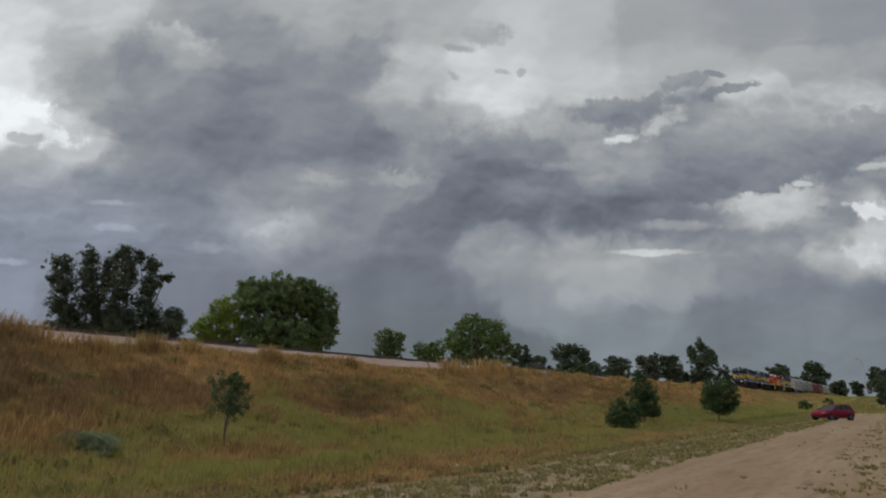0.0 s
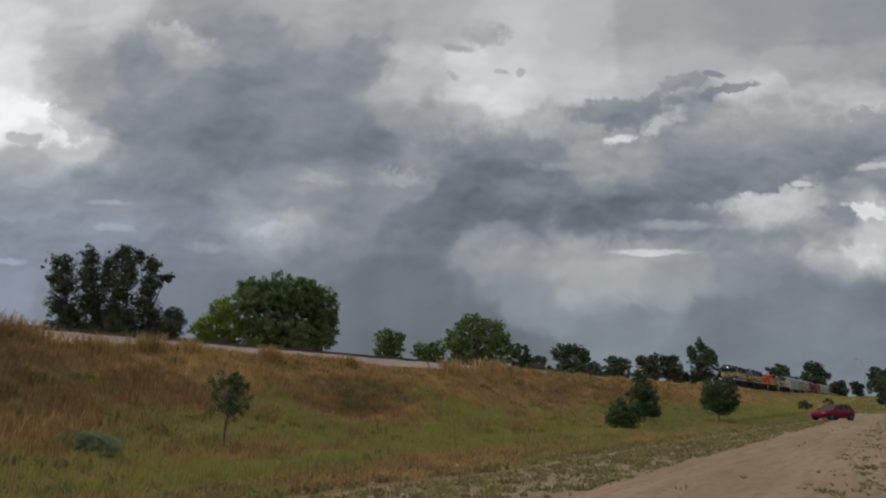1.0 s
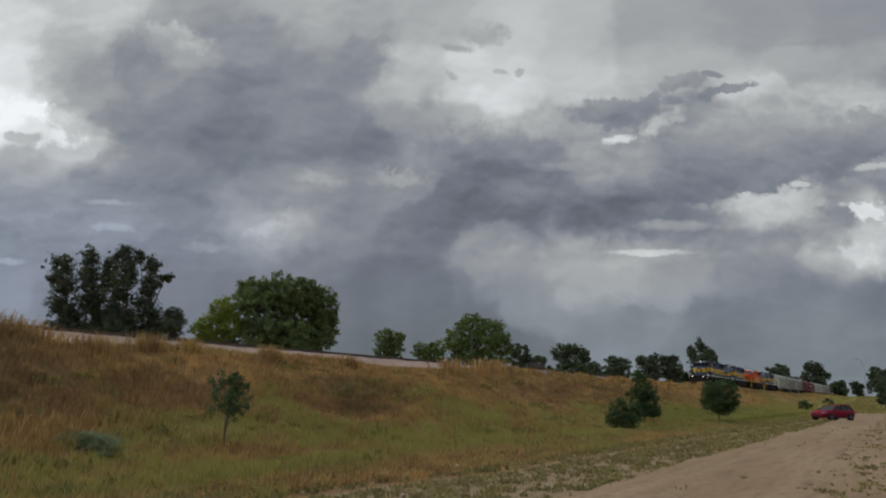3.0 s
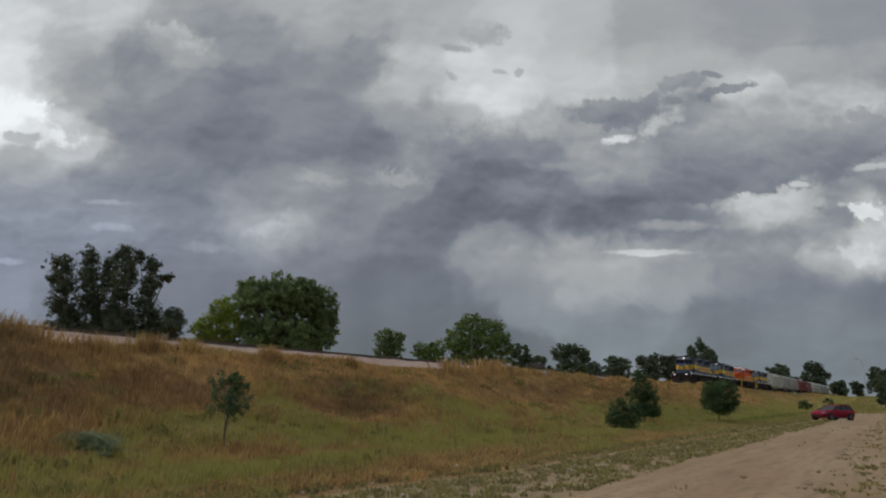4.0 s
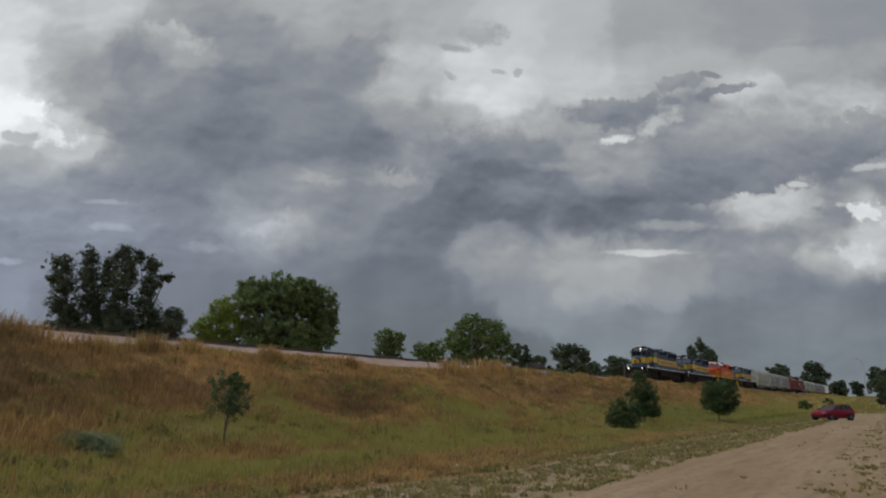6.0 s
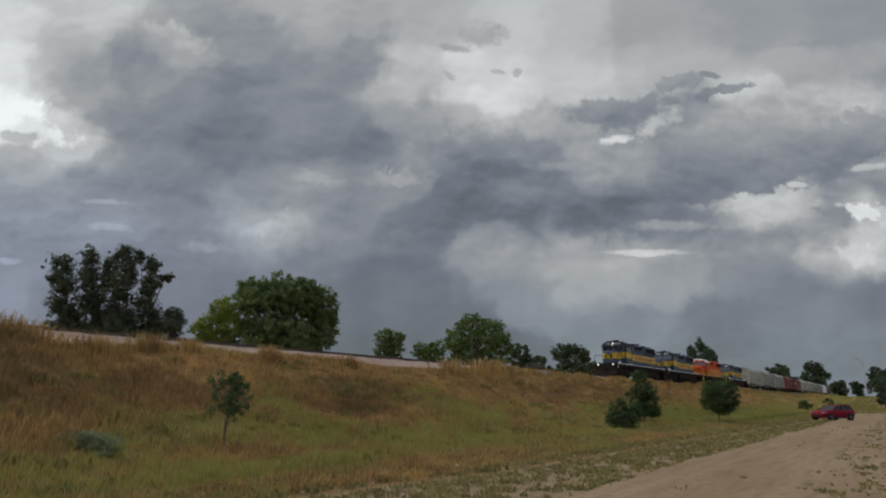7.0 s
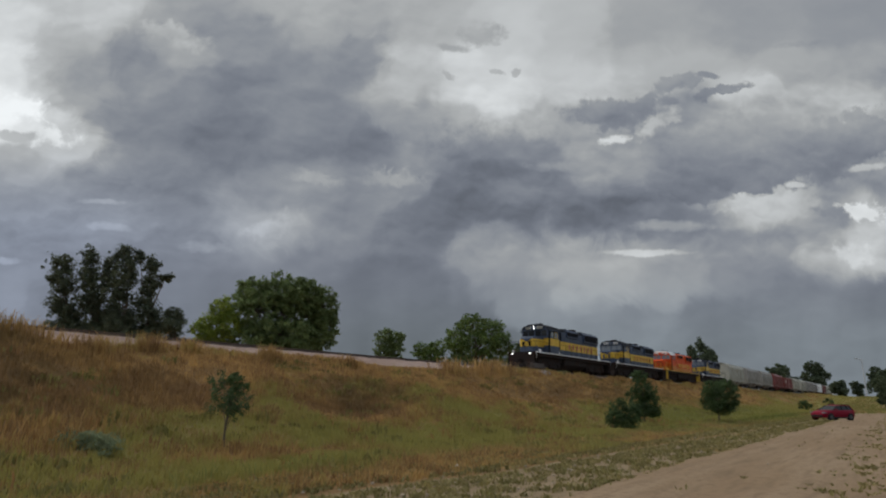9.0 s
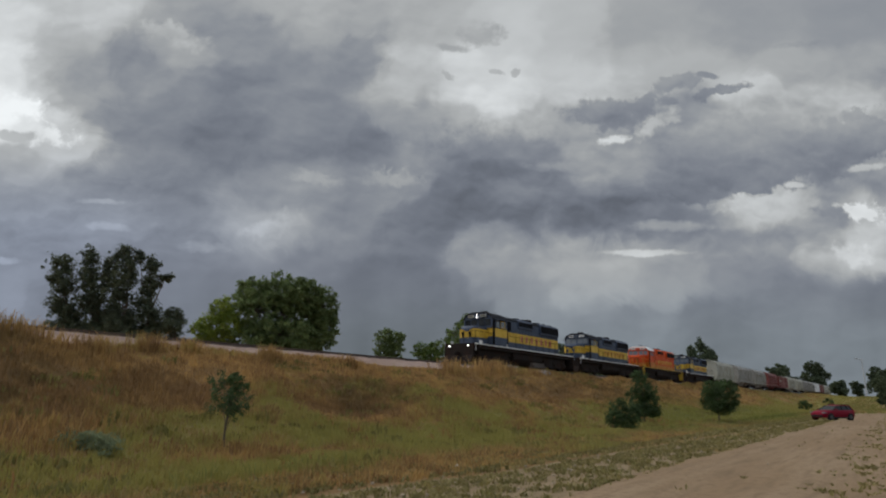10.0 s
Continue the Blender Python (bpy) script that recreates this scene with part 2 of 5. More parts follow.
M_BLACK = surface("black_running_gear", (0.017, 0.0125, 0.0105), 0.9, stain=(2.4, 1.7, 1.3), amount=0.5, gloss=0.15)
M_ROOF_DARK = surface("dark_roof_enamel", (0.020, 0.022, 0.027), 0.85, stain=(1.5, 1.3, 1.1), amount=0.5, gloss=0.2)
# for grilles and other dark parts, and for shade put in as near-black strips
M_GRILLE_SHADE = surface("dark_grille_and_shade", (0.008, 0.008, 0.010), 0.9, gloss=0.1)
M_STEEL = surface("worn_rail_steel", (0.085, 0.058, 0.044), 0.6, 0.2)
M_TIE = surface("creosoted_sleeper", (0.07, 0.055, 0.045), 0.9, fine=6)
M_GREY = surface("grey_hopper_enamel", (0.27, 0.262, 0.235), 0.6, stain=(0.62, 0.56, 0.48), amount=0.7, scale=0.7)
M_PALE = surface("pale_hopper_enamel", (0.36, 0.355, 0.295), 0.6, stain=(0.62, 0.57, 0.5), amount=0.6, scale=0.7)
M_OXIDE = surface("oxide_red_enamel", (0.17, 0.036, 0.030), 0.65, stain=(0.6, 0.55, 0.55), amount=0.6, scale=0.7)
M_WHITE = surface("white_enamel", (0.78, 0.78, 0.76), 0.5, amount=0.3)
M_GLASS = glass("dark_window_glass", (0.012, 0.013, 0.015))
M_GLASS_PALE = glass("cab_glass", (0.16, 0.18, 0.20))
M_LAMP = glowing("lit_headlight", (1.0, 0.97, 0.92), 2.6)
M_CAR = surface("red_car_enamel", (0.17, 0.0025, 0.016), 0.55, stain=(0.9, 0.9, 0.9), amount=0.2, bump=0.0, gloss=0.12)
M_TYRE = surface("tyre_rubber", (0.010, 0.010, 0.011), 0.9, gloss=0.15)
M_ALLOY = surface("wheel_alloy", (0.05, 0.05, 0.053), 0.5, 0.5)
M_TRIM = surface("black_plastic_trim", (0.014, 0.014, 0.015), 0.7, gloss=0.2)
M_POLE = surface("galvanised_pole", (0.42, 0.42, 0.42), 0.5, 0.4)
# ---------------------------------------------------------------- backdrop: the cloud cover, far behind everything
SKY_R = 2400.0


def cloud_material():
    m, t, bsdf, out = material("storm_clouds")
    t.nodes.remove(bsdf)
    uv = node(t, "ShaderNodeUVMap", uv_map="sky").outputs[0]

    def warp(p, scale, amount, detail):
        w = node(t, "ShaderNodeTexNoise", [("Vector", p), ("Scale", scale), ("Detail", detail), ("Roughness", 0.6)])
        d = node(t, "ShaderNodeVectorMath", [(0, w.outputs["Color"]), (1, (0.5, 0.5, 0.5))], operation="SUBTRACT")
        k = node(t, "ShaderNodeVectorMath", [(0, d.outputs[0]), (1, amount)], operation="MULTIPLY")
        return node(t, "ShaderNodeVectorMath", [(0, p), (1, k.outputs[0])], operation="ADD").outputs[0]

    xyz = node(t, "ShaderNodeSeparateXYZ", [(0, uv)])
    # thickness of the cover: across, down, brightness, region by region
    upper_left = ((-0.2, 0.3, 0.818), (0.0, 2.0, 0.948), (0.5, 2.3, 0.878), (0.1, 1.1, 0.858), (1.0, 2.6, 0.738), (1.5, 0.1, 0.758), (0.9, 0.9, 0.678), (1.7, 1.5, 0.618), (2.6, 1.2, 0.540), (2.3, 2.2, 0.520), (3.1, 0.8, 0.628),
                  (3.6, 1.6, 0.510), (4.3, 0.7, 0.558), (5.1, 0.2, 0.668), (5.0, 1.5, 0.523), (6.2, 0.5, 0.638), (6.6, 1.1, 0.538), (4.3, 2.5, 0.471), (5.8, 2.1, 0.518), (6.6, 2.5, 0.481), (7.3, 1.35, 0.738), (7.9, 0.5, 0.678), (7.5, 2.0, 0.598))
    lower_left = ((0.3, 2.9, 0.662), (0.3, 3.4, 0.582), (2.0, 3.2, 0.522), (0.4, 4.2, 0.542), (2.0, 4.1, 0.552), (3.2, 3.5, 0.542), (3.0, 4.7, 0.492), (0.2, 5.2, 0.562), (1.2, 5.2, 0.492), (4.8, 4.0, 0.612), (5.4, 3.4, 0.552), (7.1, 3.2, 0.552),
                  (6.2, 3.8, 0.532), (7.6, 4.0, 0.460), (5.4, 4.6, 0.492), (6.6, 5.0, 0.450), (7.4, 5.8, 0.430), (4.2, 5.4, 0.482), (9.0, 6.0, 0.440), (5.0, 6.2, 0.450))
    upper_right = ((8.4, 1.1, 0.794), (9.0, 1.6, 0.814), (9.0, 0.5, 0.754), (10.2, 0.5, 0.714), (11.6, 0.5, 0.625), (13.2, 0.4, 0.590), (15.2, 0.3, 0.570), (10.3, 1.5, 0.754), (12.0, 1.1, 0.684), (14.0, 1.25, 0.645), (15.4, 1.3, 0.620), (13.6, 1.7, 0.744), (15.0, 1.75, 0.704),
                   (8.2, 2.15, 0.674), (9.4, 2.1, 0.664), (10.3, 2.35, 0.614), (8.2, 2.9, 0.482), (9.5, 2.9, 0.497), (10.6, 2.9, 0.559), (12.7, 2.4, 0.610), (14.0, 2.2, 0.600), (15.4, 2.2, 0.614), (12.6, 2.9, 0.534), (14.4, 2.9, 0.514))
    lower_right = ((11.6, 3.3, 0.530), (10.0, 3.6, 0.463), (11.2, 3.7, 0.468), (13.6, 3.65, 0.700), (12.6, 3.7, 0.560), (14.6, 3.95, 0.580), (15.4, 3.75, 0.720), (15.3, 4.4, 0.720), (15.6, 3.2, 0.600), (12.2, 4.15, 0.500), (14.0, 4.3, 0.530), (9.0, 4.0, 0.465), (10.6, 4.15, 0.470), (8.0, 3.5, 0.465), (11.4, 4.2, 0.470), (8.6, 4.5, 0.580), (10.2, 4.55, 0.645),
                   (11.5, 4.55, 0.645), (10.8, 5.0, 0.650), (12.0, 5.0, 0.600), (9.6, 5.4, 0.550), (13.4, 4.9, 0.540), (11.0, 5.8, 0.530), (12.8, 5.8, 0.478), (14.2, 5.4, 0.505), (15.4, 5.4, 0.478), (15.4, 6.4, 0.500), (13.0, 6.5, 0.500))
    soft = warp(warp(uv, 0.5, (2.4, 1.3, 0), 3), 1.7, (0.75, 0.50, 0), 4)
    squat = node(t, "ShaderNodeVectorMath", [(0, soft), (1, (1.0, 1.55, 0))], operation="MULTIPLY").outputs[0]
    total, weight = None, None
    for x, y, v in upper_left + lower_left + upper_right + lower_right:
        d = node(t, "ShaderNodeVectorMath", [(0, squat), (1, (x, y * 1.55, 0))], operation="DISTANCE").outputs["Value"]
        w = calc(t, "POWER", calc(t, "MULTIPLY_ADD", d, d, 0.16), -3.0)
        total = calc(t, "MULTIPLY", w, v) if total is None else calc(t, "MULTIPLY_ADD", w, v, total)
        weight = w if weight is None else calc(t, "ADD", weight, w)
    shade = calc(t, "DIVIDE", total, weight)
    # billows: gentle in the dark mass, livelier where the cover breaks, fading into the rain near the horizon
    wide = node(t, "ShaderNodeMapping", [(0, warp(uv, 1.3, (0.5, 0.35, 0), 3)), (2, (0, 0, radians(-6))), (3, (0.75, 1.3, 1))]).outputs[0]
    lively = calc(t, "MULTIPLY", span(t, xyz.outputs[0], 6.0, 10.5, 0.6, 1.0), span(t, xyz.outputs[1], 4.2, 5.1, 1.0, 0.25))
    calm = node(t, "ShaderNodeMapping", [(0, soft), (1, (12.2, 0.2, 0)), (3, (5.5, 1.7, 1))], vector_type="TEXTURE")
    calm = node(t, "ShaderNodeTexGradient", [(0, calm.outputs[0])], gradient_type="SPHERICAL").outputs[1]
    lively = calc(t, "MULTIPLY", lively, span(t, calm, 0.0, 0.4, 1.0, 0.2))
    streaks = node(t, "ShaderNodeMapping", [(0, soft), (3, (0.5, 2.6, 1))]).outputs[0]
    low_left = calc(t, "MULTIPLY", span(t, xyz.outputs[0], 2.5, 6.0, 1.0, 0.0), span(t, xyz.outputs[1], 2.6, 3.4))
    d = calc(t, "MULTIPLY", calc(t, "SUBTRACT", noise_tex(t, wide, 0.8, 4, 0.5).outputs[0], 0.5), 0.34)
    d = calc(t, "MULTIPLY_ADD", calc(t, "MULTIPLY", calc(t, "SUBTRACT", noise_tex(t, streaks, 1.1, 4, 0.55).outputs[0], 0.5), low_left), 0.22, d)

    def relief(scale, shift, gain, d):
        """Rounded tops catch the light from above; bases stay dark."""
        moved = node(t, "ShaderNodeVectorMath", [(0, wide), (1, (shift * 0.5, shift * 1.4, 0))], operation="ADD").outputs[0]
        lit = calc(t, "SUBTRACT", noise_tex(t, moved, scale, 3, 0.5).outputs[0], noise_tex(t, wide, scale, 3, 0.5).outputs[0])
        return calc(t, "MULTIPLY_ADD", lit, gain, d)

    d = relief(0.8, 0.20, 0.36, d)
    d = relief(1.9, 0.10, 0.16, d)
    shade = calc(t, "MULTIPLY_ADD", d, lively, shade)
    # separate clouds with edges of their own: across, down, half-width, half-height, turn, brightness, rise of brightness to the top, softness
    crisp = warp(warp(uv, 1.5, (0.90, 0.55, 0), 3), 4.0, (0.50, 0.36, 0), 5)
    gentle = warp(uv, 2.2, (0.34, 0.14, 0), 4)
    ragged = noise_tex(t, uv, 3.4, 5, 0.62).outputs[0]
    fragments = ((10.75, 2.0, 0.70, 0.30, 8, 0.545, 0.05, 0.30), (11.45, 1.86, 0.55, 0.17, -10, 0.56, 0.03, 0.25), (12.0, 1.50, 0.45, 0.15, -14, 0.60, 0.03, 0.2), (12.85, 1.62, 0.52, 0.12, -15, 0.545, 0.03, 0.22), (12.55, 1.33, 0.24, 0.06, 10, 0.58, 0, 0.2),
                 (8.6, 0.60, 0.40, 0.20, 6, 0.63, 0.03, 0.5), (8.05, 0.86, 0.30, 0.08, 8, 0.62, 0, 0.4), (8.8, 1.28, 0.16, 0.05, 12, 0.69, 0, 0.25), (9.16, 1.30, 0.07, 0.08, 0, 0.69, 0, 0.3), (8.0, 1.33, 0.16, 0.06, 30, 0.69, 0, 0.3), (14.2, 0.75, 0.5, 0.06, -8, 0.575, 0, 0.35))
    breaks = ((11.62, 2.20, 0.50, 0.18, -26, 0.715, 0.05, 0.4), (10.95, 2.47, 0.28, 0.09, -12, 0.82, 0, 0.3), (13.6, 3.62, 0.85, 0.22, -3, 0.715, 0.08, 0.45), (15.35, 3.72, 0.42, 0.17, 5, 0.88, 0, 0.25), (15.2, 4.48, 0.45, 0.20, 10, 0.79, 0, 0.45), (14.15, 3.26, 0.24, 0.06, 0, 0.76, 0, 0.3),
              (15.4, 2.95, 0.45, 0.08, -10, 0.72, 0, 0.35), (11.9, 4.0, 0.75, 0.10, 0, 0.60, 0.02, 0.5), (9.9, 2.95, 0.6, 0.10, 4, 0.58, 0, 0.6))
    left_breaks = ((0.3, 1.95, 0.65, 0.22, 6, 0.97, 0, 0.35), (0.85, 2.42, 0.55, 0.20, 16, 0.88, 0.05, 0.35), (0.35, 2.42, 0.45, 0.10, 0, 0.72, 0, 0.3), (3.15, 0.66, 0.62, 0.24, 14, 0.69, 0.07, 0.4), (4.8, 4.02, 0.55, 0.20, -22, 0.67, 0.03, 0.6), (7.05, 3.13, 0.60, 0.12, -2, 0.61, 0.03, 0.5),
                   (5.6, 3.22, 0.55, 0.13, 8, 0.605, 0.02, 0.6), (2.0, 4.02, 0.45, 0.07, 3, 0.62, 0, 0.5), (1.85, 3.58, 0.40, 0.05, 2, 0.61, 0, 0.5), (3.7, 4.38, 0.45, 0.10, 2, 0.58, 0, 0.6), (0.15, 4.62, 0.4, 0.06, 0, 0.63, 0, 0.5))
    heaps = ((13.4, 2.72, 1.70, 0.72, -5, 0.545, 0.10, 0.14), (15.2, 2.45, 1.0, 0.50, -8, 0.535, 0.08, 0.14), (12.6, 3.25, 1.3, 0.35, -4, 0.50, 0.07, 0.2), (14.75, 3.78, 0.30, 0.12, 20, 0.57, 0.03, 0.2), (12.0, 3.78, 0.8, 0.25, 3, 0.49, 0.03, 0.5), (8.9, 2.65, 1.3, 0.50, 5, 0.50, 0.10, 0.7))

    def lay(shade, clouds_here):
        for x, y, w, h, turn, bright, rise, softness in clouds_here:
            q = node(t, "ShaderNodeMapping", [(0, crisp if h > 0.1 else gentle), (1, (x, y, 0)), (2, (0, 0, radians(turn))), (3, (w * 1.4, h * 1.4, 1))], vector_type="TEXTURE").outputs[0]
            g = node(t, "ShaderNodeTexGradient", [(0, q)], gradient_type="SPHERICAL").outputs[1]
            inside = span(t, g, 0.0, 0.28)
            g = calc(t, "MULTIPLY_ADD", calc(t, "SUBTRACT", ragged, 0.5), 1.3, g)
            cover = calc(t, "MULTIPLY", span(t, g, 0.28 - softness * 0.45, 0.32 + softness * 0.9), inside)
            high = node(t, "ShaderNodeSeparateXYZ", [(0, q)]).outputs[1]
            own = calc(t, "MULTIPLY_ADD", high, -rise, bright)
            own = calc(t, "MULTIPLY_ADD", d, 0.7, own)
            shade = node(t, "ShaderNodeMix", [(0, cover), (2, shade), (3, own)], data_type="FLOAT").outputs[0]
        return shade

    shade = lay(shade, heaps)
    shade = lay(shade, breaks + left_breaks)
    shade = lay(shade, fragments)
    line = warp(warp(uv, 1.2, (0.5, 0.16, 0), 2), 4.0, (0.5, 0.12, 0), 4)
    q = node(t, "ShaderNodeMapping", [(0, line), (1, (11.45, 4.47, 0)), (3, (0.95, 0.085, 1))], vector_type="TEXTURE").outputs[0]
    shade = calc(t, "MULTIPLY_ADD", span(t, node(t, "ShaderNodeTexGradient", [(0, q)], gradient_type="SPHERICAL").outputs[1], 0.0, 0.5), 0.15, shade)
    # slanting curtains of rain
    slant = node(t, "ShaderNodeMapping", [(0, uv), (2, (0, 0, radians(16))), (3, (1.6, 0.18, 1))]).outputs[0]
    rain = calc(t, "MULTIPLY", calc(t, "SUBTRACT", noise_tex(t, slant, 0.8, 2).outputs[0], 0.5), 0.07)
    shade = calc(t, "MULTIPLY_ADD", rain, span(t, xyz.outputs[1], 4.4, 5.2), shade)
    shade = calc(t, "MINIMUM", calc(t, "MAXIMUM", shade, 0.38), 0.96)
    light = calc(t, "POWER", shade, 2.2)
    tint = mix_col(t, span(t, shade, 0.42, 0.68), (0.895, 1.0, 1.215), (0.960, 1.0, 1.02))
    tint = mix_col(t, span(t, xyz.outputs[1], 4.6, 6.4), tint, (0.865, 1.0, 1.12))
    blue = calc(t, "MULTIPLY", span(t, xyz.outputs[0], 1.0, 7.0, 1.0, 0.0), span(t, xyz.outputs[1], 2.4, 4.4))
    tint = mix_col(t, blue, tint, (0.885, 1.0, 1.24))
    glow = node(t, "ShaderNodeEmission", [("Color", tint), ("Strength", light)])
    t.links.new(glow.outputs[0], out.inputs[0])
    return m


def cloud_cover():
    """A far piece of sky vault in front of the lot; the open sky goes on behind and above it."""
    axis = CAM_POSE.to_3x3()
    right, up, ahead = (Vector(axis.col[0]), Vector(axis.col[1]), -Vector(axis.col[2]))
    na, ne = 150, 80
    verts, uvs, faces = [], [], []
    for j in range(ne + 1):
        el = radians(-1.5 + 66.5 * j / ne)
        for i in range(na + 1):
            az = radians(-58 + 116 * i / na)
            d = Vector((math.sin(az) * math.cos(el), math.cos(az) * math.cos(el), math.sin(el)))
            verts.append(Vector(EYE) + d * SKY_R)
            k = max(0.15, d.dot(ahead))
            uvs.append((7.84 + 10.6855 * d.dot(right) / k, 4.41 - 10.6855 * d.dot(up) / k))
    for j in range(ne):
        for i in range(na):
            a = j * (na + 1) + i
            faces.append((a, a + na + 1, a + na + 2, a + 1))
    me = bpy.data.meshes.new("cloud_backdrop")
    me.from_pydata(verts, [], faces)
    layer = me.uv_layers.new(name="sky")
    for loop in me.loops:
        layer.data[loop.index].uv = uvs[loop.vertex_index]
    for poly in me.polygons:
        poly.use_smooth = True
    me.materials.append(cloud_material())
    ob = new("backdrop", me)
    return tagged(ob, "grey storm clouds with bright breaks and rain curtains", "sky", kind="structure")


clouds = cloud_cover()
# ---------------------------------------------------------------- mesh helpers


def mesh_object(name, verts, faces, mat, parent=None, smooth_faces=False):
    me = bpy.data.meshes.new(name)
    me.from_pydata(verts, [], faces)
    me.materials.append(mat)
    if smooth_faces:
        me.polygons.foreach_set("use_smooth", [True] * len(me.polygons))
    me.update()
    ob = new(name, me)
    ob.parent = parent
    return ob


def part(name, bm, mat, parent, label=""):
    """Links a bmesh as one mesh object under a thing or a part."""
    me = bpy.data.meshes.new(name)
    bmesh.ops.recalc_face_normals(bm, faces=bm.faces)
    bm.to_mesh(me)
    bm.free()
    me.materials.append(mat)
    ob = new(name, me)
    ob.parent = parent
    if label:
        ob["label"] = label
    return ob


def thing(name, m, label, category, group=""):
    ob = new(name)
    ob.empty_display_size = 0.2
    ob.matrix_world = m
    return tagged(ob, label, category, group)


def box(bm, x0, x1, y0, y1, z0, z1, bevel=0.0):
    r = bmesh.ops.create_cube(bm, size=1)
    for v in r["verts"]:
        v.co = Vector(((x0 + x1) / 2 + v.co.x * abs(x1 - x0), (y0 + y1) / 2 + v.co.y * abs(y1 - y0), (z0 + z1) / 2 + v.co.z * abs(z1 - z0)))
    if bevel:
        edges = list({e for v in r["verts"] for e in v.link_edges})
        bmesh.ops.bevel(bm, geom=edges, offset=bevel, segments=2, affect="EDGES", profile=0.6)
    return bm


def tube(bm, a, b, ra, rb=None, seg=10):
    a, b = Vector(a), Vector(b)
    rb = ra if rb is None else rb
    q = (b - a).to_track_quat("Z", "Y").to_matrix().to_4x4()
    r = bmesh.ops.create_cone(bm, cap_ends=True, segments=seg, radius1=ra, radius2=rb, depth=(b - a).length)
    bmesh.ops.transform(bm, verts=r["verts"], matrix=Matrix.Translation((a + b) / 2) @ q)
    return bm


def extrude_profile(bm, points, axis, lo, hi, bevel=0.0):
    """A closed outline (list of pairs) pushed along x ('x': pairs are y, z) or y ('y': pairs are x, z)."""
    def at(p, d):
        return (d, p[0], p[1]) if axis == "x" else (p[0], d, p[1])
    a = [bm.verts.new(at(p, lo)) for p in points]
    b = [bm.verts.new(at(p, hi)) for p in points]
    made = [bm.faces.new(a), bm.faces.new(list(reversed(b)))]
    for i in range(len(points)):
        j = (i + 1) % len(points)
        made.append(bm.faces.new((a[i], b[i], b[j], a[j])))
    if bevel:
        edges = list({e for f in made for e in f.edges})
        bmesh.ops.bevel(bm, geom=edges, offset=bevel, segments=2, affect="EDGES", profile=0.6)
    return bm


def fresh():
    return bmesh.new()


# ---------------------------------------------------------------- ground, one sheet to the horizon


def ladder(near, far, step, growth):
    """Steps that widen outwards from a fine middle stretch."""
    lo, hi = near
    vals = list(np.arange(lo, hi, step))
    d, v = step, vals[-1]
    while v < far:
        d *= growth
        v += d
        vals.append(v)
    d, v = step, vals[0]
    head = []
    while v > -far:
        d *= growth
        v -= d
        head.append(v)
    return head[::-1] + vals


def ground_sheet():
    ss, ns = ladder((-60, 130), 2200, 1.2, 1.22), ladder((-18, 42), 2200, 0.6, 1.22)
    verts = [(s, -n, ground_z(s, n)) for s in ss for n in ns]
    w = len(ns)
    faces = [(i * w + j, i * w + j + 1, (i + 1) * w + j + 1, (i + 1) * w + j) for i in range(len(ss) - 1) for j in range(w - 1)]
    ob = mesh_object("ground", verts, faces, M_SOIL, smooth_faces=True)
    ob.matrix_world = SITE
    return tagged(ob, "grassy plain with a tall railway embankment", "ground", kind="structure")


def road_edge(s, side):
    w = noise.noise((s * 0.13, side * 5.0, 0.4)) * 0.30 + noise.noise((s * 0.7, side * 9.0, 2.4)) * 0.22
    return w + (23.7 + 0.009 * (s + 31) if side < 0 else 30.5)


def gravel_road():
    verts, faces = [], []
    ss, cross = list(np.arange(-75, 160, 0.6)) + list(np.arange(160, 700, 12)), 22
    for s in ss:
        a, b = road_edge(s, -1), road_edge(s, 1)
        for j in range(cross + 1):
            n = a + (b - a) * j / cross
            rut = 0.03 * math.sin(n * 2.6 + 0.3) * smooth(0, 0.2, j / cross) + noise.noise((s * 0.5, n * 0.9, 4)) * 0.03
            lip = -0.06 if j in (0, cross) else 0.055
            verts.append((s, -n, ground_z(s, n) + lip + rut))
    w = cross + 1
    faces = [(i * w + j, i * w + j + 1, (i + 1) * w + j + 1, (i + 1) * w + j) for i in range(len(ss) - 1) for j in range(cross)]
    ob = mesh_object("road", verts, faces, M_DIRT, smooth_faces=True)
    ob.matrix_world = SITE
    return tagged(ob, "pale tan gravel road with worn tracks", "road", kind="structure")


def stony_strip():
    verts, faces = [], []
    ss, cross = list(np.arange(-75, 160, 0.6)) + list(np.arange(160, 420, 10)), 12
    for s in ss:
        a = 20.3 + 0.7 * smooth(-33, -27, s) + 0.03 * max(0.0, s + 23) + noise.noise((s * 0.4, 3, 8)) * 0.12
        b = road_edge(s, -1) + 1.0
        a = min(a, b - 0.5)
        for j in range(cross + 1):
            n = a + (b - a) * j / cross
            verts.append((s, -n, ground_z(s, n) + (-0.08 if j in (0, cross) else 0.02) + noise.noise((s * 1.3, n * 1.3, 2)) * 0.03))
    w = cross + 1
    faces = [(i * w + j, i * w + j + 1, (i + 1) * w + j + 1, (i + 1) * w + j) for i in range(len(ss) - 1) for j in range(cross)]
    ob = mesh_object("verge", verts, faces, M_STRIP, smooth_faces=True)
    ob.matrix_world = SITE
    return tagged(ob, "stony dirt verge beside the gravel road", "verge", kind="structure")


